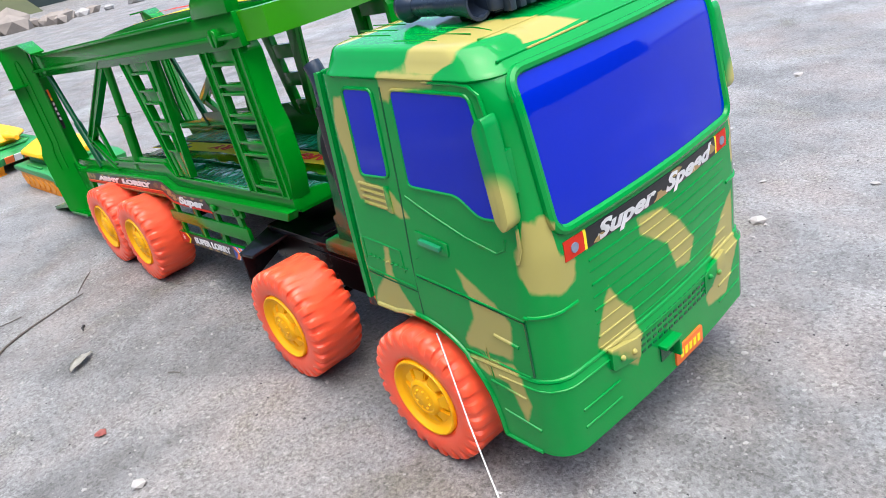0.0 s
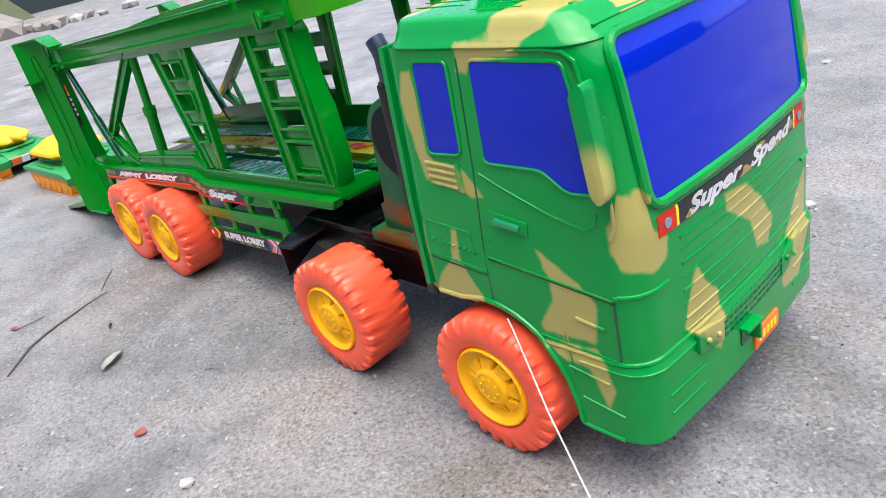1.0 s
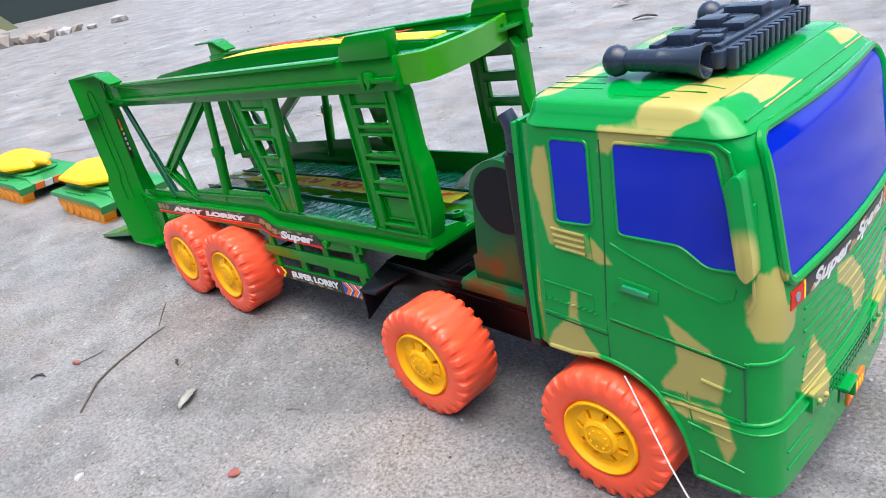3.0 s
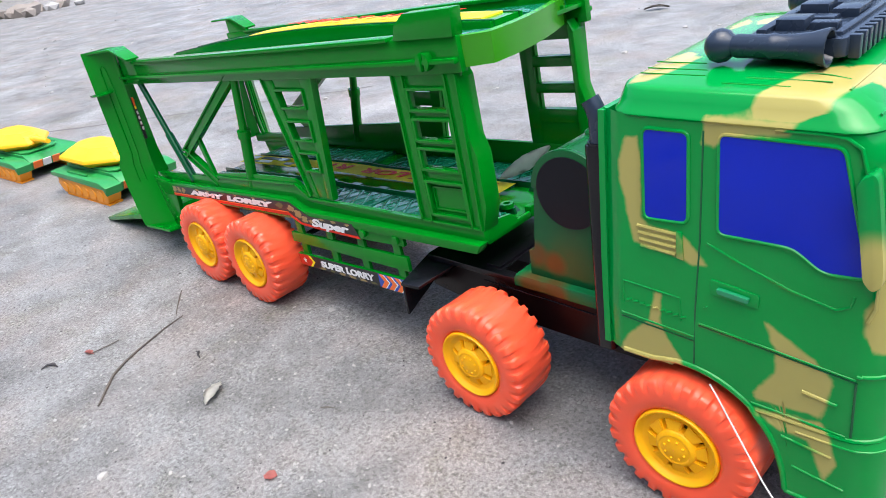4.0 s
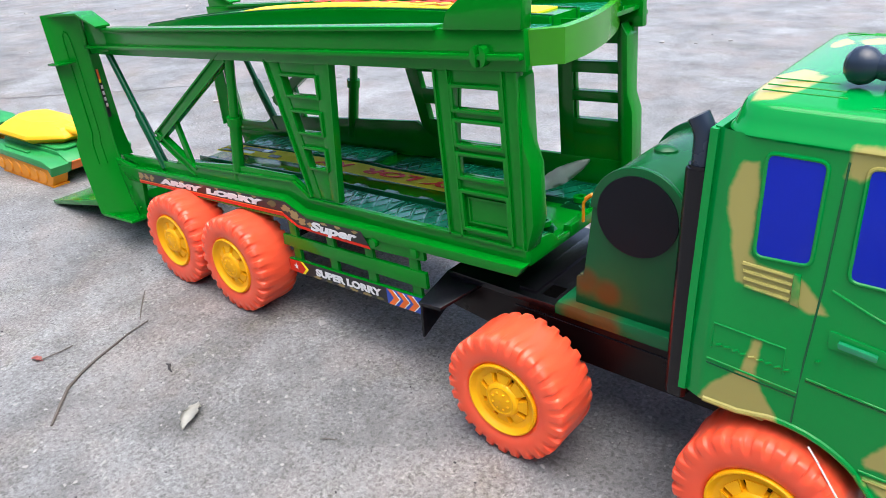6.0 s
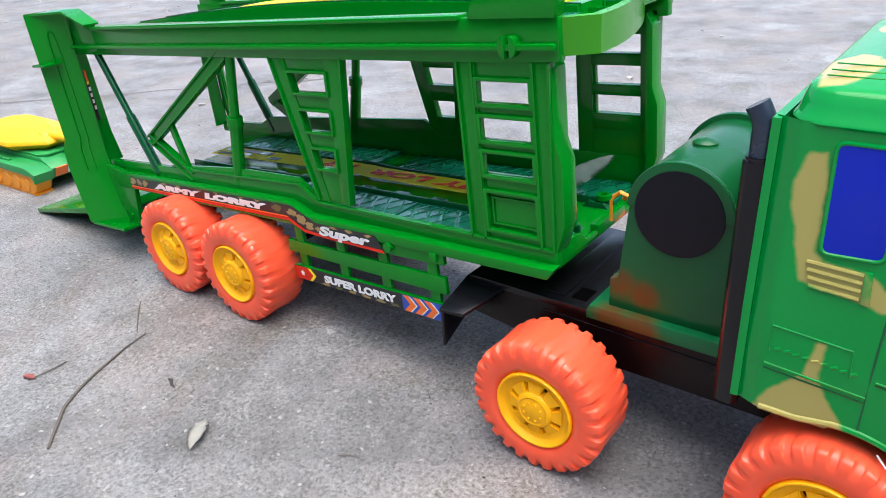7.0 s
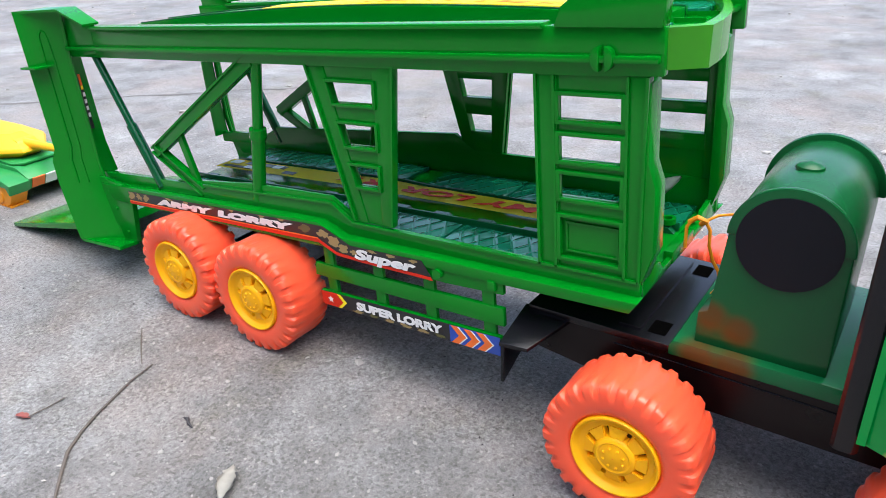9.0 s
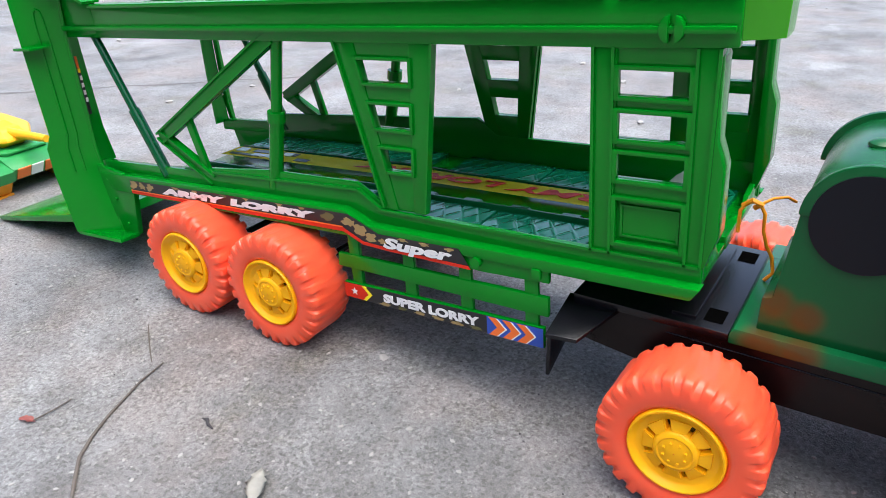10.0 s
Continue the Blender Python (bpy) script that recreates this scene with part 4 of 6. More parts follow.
def lettering(text, size, mat, m, parent, shear=0.0, width=1.0, name="lettering", label="", thick=0.00012, weight=0.0):
    """Words in the built-in font as a thin mesh, at the pose m; its plane is x and y of that pose."""
    cu = bpy.data.curves.new("words", "FONT")
    cu.body, cu.size, cu.shear, cu.extrude, cu.offset = text, size, shear, thick, weight
    cu.align_x, cu.align_y, cu.resolution_u = "CENTER", "CENTER", 3
    tmp = bpy.data.objects.new("words", cu)
    scene.collection.objects.link(tmp)
    dg = bpy.context.evaluated_depsgraph_get()
    me = bpy.data.meshes.new_from_object(tmp.evaluated_get(dg))
    bpy.data.objects.remove(tmp)
    for v in me.vertices:
        v.co.x *= width
    me.materials.clear()
    me.materials.append(mat)
    ob = new(name, me)
    ob.parent = parent
    ob.matrix_basis = m
    if label:
        tagged(ob, label)
    return ob


FRONTWARD = pose(0, 0, 0, 90, 0, 90)
for word, y in (("Super", 0.0600), ("Speed", 0.1085)):
    w = lettering(word, 0.0092, WHITE, Matrix.Translation((front_x(y, 0.1215) + 0.0011, y, 0.1213)) @ FRONTWARD @ pose(0, 0, 0, 0, 3.0 if y < YC else -3.0, 0), band, 0.35, 1.75, "lettering", "white slanted lettering", weight=0.0004)
    for v in w.data.vertices:
        p = w.matrix_basis @ v.co
        v.co = (front_x(p.y, p.z) + 0.0006, p.y, p.z)
    w.matrix_basis = Matrix()

# grille, lamps, slots, bumper and plate; slots are proud blocks coloured as shade
for k, z in enumerate((0.1120, 0.1070, 0.1010, 0.0950, 0.0890, 0.0825, 0.0760, 0.0705)):
    front_ridge([(0.036 + t / 20 * 0.107, z) for t in range(21)], 0.0004 if k % 2 else 0.0006)
for row in range(4):
    for k in range(15):
        y, z = 0.060 + k * 0.0043, 0.0635 - row * 0.0032
        part("grille_slot_shade", box(bmesh.new(), front_x(y, z) - 0.001, front_x(y, z) + 0.0003, y, y + 0.0028, z, z + 0.0012), DARK_GREEN, truck)
for sgn in (-1, 1):
    y = YC + sgn * 0.0372
    fx = front_x(y, 0.060)
    spray(part("headlight_frame", prism(bmesh.new(), round_poly([(y - 0.011, 0.0690), (y + 0.009, 0.0640), (y + 0.009, 0.0535), (y - 0.011, 0.0585)] if sgn < 0 else [(y - 0.009, 0.0640), (y + 0.011, 0.0690), (y + 0.011, 0.0585), (y - 0.009, 0.0535)], 0.0015), fx - 0.001, fx + 0.0012, "x"), CAMO, truck, bevel=0.0005))
    for dy, dz in ((0.004, -0.001), (-0.0045, 0.001)):
        bm = bmesh.new()
        bmesh.ops.create_icosphere(bm, subdivisions=2, radius=0.0015)
        bmesh.ops.translate(bm, verts=bm.verts, vec=(fx + 0.0014, y + dy, 0.0605 + dz))
        spray(part("headlight", bm, CAMO, truck))
    y = YC + sgn * 0.055
    for z in (0.050, 0.041):
        front_ridge([(y - 0.012, z), (y, z), (y + 0.012, z)], 0.0006, name="bumper_line")
front_ridge([(YC + t * 0.0085, 0.0665) for t in range(-9, 10)], 0.0008, name="bumper_line")
# no hollow here: a dark block carries the recess's shade
part("tow_slot_shade", box(bmesh.new(), front_x(0.079, 0.045) - 0.001, front_x(0.079, 0.045) + 0.0004, 0.073, 0.0835, 0.041, 0.0495), DARK_GREEN, truck, "dark green block painted as the shade in the tow hook recess")
fx = front_x(0.079, 0.045)
spray(part("tow_hood", box(bmesh.new(), fx - 0.001, fx + 0.0045, 0.0715, 0.0850, 0.0492, 0.0510), CAMO, truck, bevel=0.0005))
spray(part("tow_hood", box(bmesh.new(), fx - 0.001, fx + 0.0040, 0.0832, 0.0850, 0.0395, 0.0492), CAMO, truck, bevel=0.0005))
fx = front_x(0.096, 0.035)
plate = part("number_plate", prism(bmesh.new(), round_poly([(0.0845, 0.0405), (0.1085, 0.0405), (0.1085, 0.0310), (0.0845, 0.0310)], 0.001), fx - 0.001, fx + 0.001, "x"), ORANGE_INK, truck, "small orange plate with faded marks", bevel=0.0003)
for k in range(5):
    y = 0.0880 + k * 0.0038
    part("plate_bar", box(bmesh.new(), fx + 0.0008, fx + 0.0012, y, y + 0.0024, 0.0338, 0.0378), YELLOW_INK, plate)

# roof lines and visor slots, the slots' shade drawn as dark strands
for y, a, b in ((0.030, 0.098, 0.126), (0.036, 0.098, 0.124), (0.044, 0.098, 0.120), (0.024, 0.135, 0.160), (0.030, 0.142, 0.172), (0.037, 0.150, 0.176), (0.140, 0.100, 0.150), (0.147, 0.110, 0.165)):
    part("roof_line", sweep(bmesh.new(), [(a + (b - a) * k / 8, y, roof_z(a + (b - a) * k / 8, y)) for k in range(9)], 0.0003, 6), GREEN, truck)
for y in (0.033, 0.0365, 0.137, 0.1405):
    part("visor_slot_shade", sweep(bmesh.new(), [(0.1835, y, roof_z(0.1835, y) + 0.0001), (0.1855, y + 0.0004, roof_z(0.1855, y) + 0.0001), (0.1870, y + 0.0008, roof_z(0.1870, y) + 0.0001)], 0.0004, 6), DARK_GREEN, truck)

# raised pads at the visor's corners
for y0, y1 in ((0.026, 0.048), (0.125, 0.147)):
    bm = bmesh.new()
    xs, ys = [0.1800 + 0.0095 * k / 4 for k in range(5)], [y0 + (y1 - y0) * k / 6 for k in range(7)]
    rows = [[bm.verts.new((x, y, roof_z(x, y) + (0.0006 if 0 < i < 4 and 0 < j < 6 else -0.0003))) for j, y in enumerate(ys)] for i, x in enumerate(xs)]
    for r0, r1 in zip(rows, rows[1:]):
        for k in range(6):
            bm.faces.new((r0[k], r0[k + 1], r1[k + 1], r1[k]))
    spray(part("visor_pad", bm, CAMO, truck))

# raised panel lines on the visor, the door frame and the bumper ledge
for x, y0, y1 in ((0.1790, 0.026, 0.147), (0.1900, 0.022, 0.151)):
    spray(part("visor_line", sweep(bmesh.new(), [(x, y0 + (y1 - y0) * k / 24, roof_z(x, y0 + (y1 - y0) * k / 24)) for k in range(25)], 0.0005, 6), CAMO, truck))
for far in (False, True):
    side_ridge([(0.160, 0.1888), (0.176, 0.1888), (0.1835, 0.1880), (0.1880, 0.1850), (0.1920, 0.1720), (0.1975, 0.1420), (0.1985, 0.1280), (0.1965, 0.1220)], 0.0008, truck, far)
for z, xmin, r in ((0.0678, 0.159, 0.0011), (0.0640, 0.176, 0.0006)):
    ol = [(x, y, z) for x, y in outline(z)]
    ol = [p for k, p in enumerate(ol) if p[0] > xmin and k % 2 == 0]
    spray(part("bumper_ledge", sweep(bmesh.new(), ol, r, 8), CAMO, truck))
for sgn in (-1, 1):
    ol = [(x, y, 0.0985) for x, y in outline(0.0985) if x > 0.1965 and (y - YC) * sgn > 0.058]
    spray(part("corner_ledge", sweep(bmesh.new(), ol, 0.0009, 8), CAMO, truck))

# exhaust stack beside the tank
bm = bmesh.new()
prism(bm, [(0.0782, 0.0150), (0.0802, 0.0133), (0.0862, 0.0133), (0.0880, 0.0150), (0.0880, 0.0250), (0.0782, 0.0250)], 0.0680, 0.1735, "z")
ex = part("exhaust", bm, BLACK, truck, "black exhaust stack bent back at the top", bevel=0.0008)
part("exhaust_pipe", sweep(bmesh.new(), [(0.0835, 0.0185, 0.172), (0.0835, 0.0185, 0.1842), (0.0832, 0.0185, 0.1862), (0.0824, 0.0185, 0.1885), (0.0812, 0.0185, 0.1908), (0.0800, 0.0185, 0.1928)], 0.0043, 16), SLATE, ex)
part("pipe_collar", tube(bmesh.new(), (0.0835, 0.0185, 0.1725), (0.0835, 0.0185, 0.1745), 0.0052, 0.0052, 16), BLACK, ex)

# chassis top, slots, rear brackets
top = part("chassis_top", box(bmesh.new(), -0.066, 0.0065, 0.0405, 2 * YC - 0.0405, 0.0700, 0.0738), BLACK, truck, "black chassis deck with slots", bevel=0.0006)
# slightly proud blocks colour in the slots' shade; no hole is cut
for y in (0.047, 2 * YC - 0.059):
    part("deck_slot_shade", box(bmesh.new(), -0.0060, 0.0025, y, y + 0.012, 0.0720, 0.07405), VOID, top)
part("deck_rib", box(bmesh.new(), -0.0200, -0.0090, 0.046, 2 * YC - 0.046, 0.0735, 0.0752), BLACK, top, bevel=0.0005)
part("frame_line", tube(bmesh.new(), (-0.02, 0.0418, 0.0655), (0.09, 0.0418, 0.0640), 0.0004, 0.0004, 6), BLACK, truck)
for far in (False, True):
    def fy(y):
        return 2 * YC - y if far else y
    bm = bmesh.new()
    prism(bm, [(fy(0.016), 0.0400), (fy(0.016), 0.0630), (fy(0.050), 0.0700), (fy(0.050), 0.0560)], -0.0680, -0.0660, "x")
    br = part("rear_bracket", bm, BLACK, truck, "black mudguard bracket", bevel=0.0006)
    v = [(-0.0690, 0.016, 0.0630), (-0.0540, 0.0175, 0.0635), (-0.0420, 0.044, 0.0715), (-0.0690, 0.044, 0.0715)]
    bm = bmesh.new()
    a = [bm.verts.new((x, fy(y), z)) for x, y, z in v]
    b = [bm.verts.new((x, fy(y), z - 0.0022)) for x, y, z in v]
    bm.faces.new(a)
    bm.faces.new(b[::-1])
    for i in range(4):
        bm.faces.new((a[i], b[i], b[(i + 1) % 4], a[(i + 1) % 4]))
    part("guard_plate", bm, BLACK, br, bevel=0.0005)

# air tank on its plinth
TANK = spotted("sprayed_bottle_green", (0.003, 0.085, 0.022), (0.085, 0.048, 0.008), [(0.022, 0.043, 0.093), (0.034, 0.043, 0.089)], 0.0100)
PLINTH = spotted("sprayed_plinth_green", (0.003, 0.12, 0.035), (0.085, 0.055, 0.014), [(0.020, 0.039, 0.0735), (0.035, 0.039, 0.0735)], 0.0125)
part("tank_plinth", prism(bmesh.new(), [(0.0068, 0.0705), (0.0068, 0.0755), (0.0085, 0.0785), (0.0860, 0.0785), (0.0860, 0.0705)], 0.0385, 2 * YC - 0.0385), PLINTH, truck, "green plinth with brown overspray", bevel=0.0012)
C = (0.0474, 0.1335)


def arch_poly(r):
    return [(0.0165, 0.078), (0.0165, 0.0935), (0.0205, 0.0950), (C[0] - r, C[1])] + [(C[0] - r * math.cos(k * math.pi / 24), C[1] + r * math.sin(k * math.pi / 24)) for k in range(1, 24)] + [(C[0] + r, C[1]), (0.0705, 0.078)]


tank = part("air_tank", prism(bmesh.new(), arch_poly(0.0232), 0.0435, 0.1140), TANK, truck, "rounded dark green air tank with a black end disc", bevel=0.0008, smooth=25)
part("tank_flange", prism(bmesh.new(), [p for p in arch_poly(0.0258)[3:-1]], 0.1140, 0.1180), TANK, tank, bevel=0.0008, smooth=25)
part("tank_flange", prism(bmesh.new(), [p for p in arch_poly(0.0240)[3:-1]], 0.0425, 0.0455), TANK, tank, bevel=0.0008, smooth=25)
part("end_disc", tube(bmesh.new(), (C[0], 0.0430, C[1] + 0.0002), (C[0], 0.0420, C[1] + 0.0002), 0.0199, 0.0199, 48), DISC, tank, "matt black round disc")
bm = lathe(bmesh.new(), [(0.0, 0.0058), (-0.0012, 0.0056), (-0.0022, 0.0042), (-0.0028, 0.0018), (-0.0030, 0.0003)], 24)
bmesh.ops.rotate(bm, verts=bm.verts, matrix=Matrix.Rotation(radians(-90), 3, "X"))
bmesh.ops.translate(bm, verts=bm.verts, vec=(C[0] - 0.0015, 0.0730, C[1] + 0.0228))
part("filler_cap", bm, TANK, tank)

# roof lamp bar
bar_thing = part("roof_bar", prism(bmesh.new(), round_poly([(0.1330, 0.047), (0.1700, 0.047), (0.1700, 0.132), (0.1330, 0.132)], 0.003), 0.2055, 0.2125, "z"), SLATE, truck, "dark slate plastic roof bar with horns and ribs", bevel=0.0008)
part("bar_foot", box(bmesh.new(), 0.142, 0.162, 0.055, 0.124, 0.2015, 0.2065), SLATE, bar_thing)
for k in range(14):
    y = 0.0520 + k * 0.0058
    part("rib", box(bmesh.new(), 0.1695, 0.1735, y, y + 0.0034, 0.2042, 0.2128), SLATE, bar_thing, bevel=0.0005)
for x0, x1, y0, y1, z in ((0.141, 0.152, 0.058, 0.069, 0.2170), (0.153, 0.163, 0.060, 0.066, 0.2155), (0.141, 0.152, 0.084, 0.096, 0.2175), (0.154, 0.164, 0.082, 0.098, 0.2160), (0.142, 0.160, 0.110, 0.121, 0.2175), (0.136, 0.140, 0.052, 0.128, 0.2145), (0.1645, 0.1675, 0.052, 0.128, 0.2140), (0.146, 0.158, 0.072, 0.080, 0.2148), (0.146, 0.158, 0.101, 0.107, 0.2150)):
    part("raised_block", box(bmesh.new(), x0, x1, y0, y1, 0.2115, z), SLATE, bar_thing, bevel=0.0007)
for y in (0.0430, 2 * YC - 0.0430):
    bm = bmesh.new()
    prof = [(0.0, 0.0004), (0.0008, 0.0035), (0.003, 0.0060), (0.0060, 0.0068), (0.0090, 0.0060), (0.0112, 0.0040), (0.0130, 0.0046), (0.0250, 0.0046), (0.0262, 0.0051), (0.0275, 0.0046), (0.0340, 0.0048), (0.0400, 0.0056), (0.0450, 0.0070), (0.0462, 0.0071), (0.0462, 0.0060), (0.0400, 0.0044), (0.0360, 0.0003)]
    lathe(bm, prof, 28)
    bmesh.ops.rotate(bm, verts=bm.verts, matrix=Matrix.Rotation(radians(-90), 3, "Z"))
    bmesh.ops.translate(bm, verts=bm.verts, vec=(0.1200, y, 0.2103))
    part("horn", bm, SLATE, bar_thing, "dark trumpet horn with a ball end", smooth=50)

# thread tied under the cab
pull = thing("thread", pose(0, 0, 0), "thin white thread tied under the toy lorry cab", "thread")
part("strand", sweep(bmesh.new(), [(0.1400, 0.0062, 0.0738), (0.1440, 0.0042, 0.0705), (0.1705, -0.0110, 0.0480), (0.2045, -0.0290, 0.0250), (0.2410, -0.0480, 0.0080), (0.2740, -0.0640, 0.0012), (0.3250, -0.0850, 0.0008)], 0.00040, 6), THREAD, pull)

# ---- trailer details ----
def crosshatch():
    # the teal in the base colour imitates sky reflected on green relief
    m = material("sky_tinted_tread_plastic", (0.004, 0.17, 0.085), 0.16, 0.15, 40, 0.03, gloss=0.55)
    n, l = m.node_tree.nodes, m.node_tree.links
    b = n["Principled BSDF"]
    geo = n.new("ShaderNodeNewGeometry")
    hs = []
    for ang in (32, -32):
        mp = n.new("ShaderNodeMapping")
        mp.inputs["Rotation"].default_value = (0, 0, radians(ang))
        l.new(geo.outputs["Position"], mp.inputs["Vector"])
        wv = n.new("ShaderNodeTexWave")
        wv.inputs["Scale"].default_value = 34.0
        wv.bands_direction = "X"
        l.new(mp.outputs["Vector"], wv.inputs["Vector"])
        pw = n.new("ShaderNodeMath")
        pw.operation = "POWER"
        l.new(wv.outputs["Fac"], pw.inputs[0])
        pw.inputs[1].default_value = 9.0
        hs.append(pw)
    mx = n.new("ShaderNodeMath")
    mx.operation = "MAXIMUM"
    l.new(hs[0].outputs[0], mx.inputs[0])
    l.new(hs[1].outputs[0], mx.inputs[1])
    bp = n.new("ShaderNodeBump")
    bp.inputs["Strength"].default_value, bp.inputs["Distance"].default_value = 0.6, 0.0006
    l.new(mx.outputs[0], bp.inputs["Height"])
    l.new(bp.outputs["Normal"], b.inputs["Normal"])
    return m


TREAD = crosshatch()


def deck_w(u):
    return 0.0995 - 0.0035 * (-0.196 - u) / 0.232 if u < -0.196 else (0.0995 - 0.001 * (u + 0.196) / 0.021 if u < -0.175 else 0.0985 - 0.001 * (u + 0.175) / 0.173)


for y0, y1 in ((0.041, 0.070), (0.117, 0.147)):
    edges = [-0.362, -0.325, -0.265, -0.197, -0.180, -0.118, -0.058, -0.010]
    for a, b in zip(edges, edges[1:]):
        if a == -0.197:
            continue
        a, b = a + 0.0008, b - 0.0008
        part("tread_plate", prism(bmesh.new(), [(a, deck_w(a) - 0.0005), (a, deck_w(a) + 0.0025), (b, deck_w(b) + 0.0025), (b, deck_w(b) - 0.0005)], y0, y1), TREAD, trailer, bevel=0.0005)
for y in (0.0735, 0.1135):
    part("deck_rib", prism(bmesh.new(), [(-0.362, 0.0968), (-0.362, 0.1012), (-0.196, 0.1038), (-0.175, 0.1025), (-0.01, 0.1018), (-0.01, 0.0970), (-0.175, 0.0980), (-0.196, 0.0990)], y, y + 0.0016), DARK_GREEN, trailer, bevel=0.0003)
for k in range(12):
    u = -0.357 + k * 0.0300
    for y in (0.0755, 0.1085):
        part("deck_lug", prism(bmesh.new(), [(u, deck_w(u)), (u + 0.003, deck_w(u) + 0.003), (u + 0.013, deck_w(u) + 0.003), (u + 0.016, deck_w(u))], y, y + 0.0045), DARK_GREEN, trailer)
# paper strip along the lower deck
bm = bmesh.new()
us = [-0.357 + k * 0.0129 for k in range(26)]
rows = [[bm.verts.new((u, y, deck_w(u) + 0.0055)) for u in us] for y in (0.0875, 0.1065)]
for k in range(len(us) - 1):
    bm.faces.new((rows[0][k], rows[0][k + 1], rows[1][k + 1], rows[1][k]))
bmesh.ops.solidify(bm, geom=bm.faces[:], thickness=0.0003)
strip = part("deck_strip", bm, YELLOW_INK, trailer, "yellow paper strip with red lettering")
for u, w, y0, y1, m in ((-0.352, 0.030, 0.0904, 0.0940, BLACK_INK), (-0.336, 0.042, 0.0985, 0.1040, BLACK_INK), (-0.352, 0.010, 0.0974, 0.1039, WHITE), (-0.330, 0.018, 0.0911, 0.0957, WHITE), (-0.306, 0.008, 0.0979, 0.1034, WHITE), (-0.289, 0.012, 0.0909, 0.0959, BLACK_INK)):
    lift = 0.0058 if m is BLACK_INK else 0.0061
    part("printed_bar", prism(bmesh.new(), [(u, deck_w(u) + lift), (u + w, deck_w(u + w) + lift), (u + w, deck_w(u + w) + 0.0051), (u, deck_w(u) + 0.0051)], y0, y1), m, strip)
UPSIDE = pose(0, 0, 0, 0, 0, 180)
for word, u in (("ARMY", -0.083), ("LOR", -0.1545), ("RY", -0.2130)):
    lettering(word, 0.0125, RED_INK, Matrix.Translation((u, 0.0975, deck_w(u) + 0.0061)) @ UPSIDE, strip, 0.25, 2.2, label="red slanted lettering", weight=0.0004)

# front end of the lower deck
for s in (lambda v: v, lambda v: 2 * MID - v):
    part("bed_front", prism(bmesh.new(), [(s(NEAR + 0.004), 0.0960), (s(NEAR + 0.004), 0.1080), (s(0.060), 0.1050), (s(0.066), 0.0990), (s(0.078), 0.0990), (s(0.080), 0.0960)], -0.0045, -0.0015, "x"), GREEN, trailer, bevel=0.0005)
    part("lock_ring", lathe(bmesh.new(), [(0, 0.0022), (0, 0.0042), (0.003, 0.0042), (0.003, 0.0022), (0, 0.0022)], 20), GREEN, trailer).matrix_basis = pose(-0.016, s(0.074), 0.1045, -90, 0, 0)
part("crossbar", box(bmesh.new(), -0.006, -0.001, 0.078, 0.110, 0.0955, 0.1020), GREEN, trailer, bevel=0.0006)

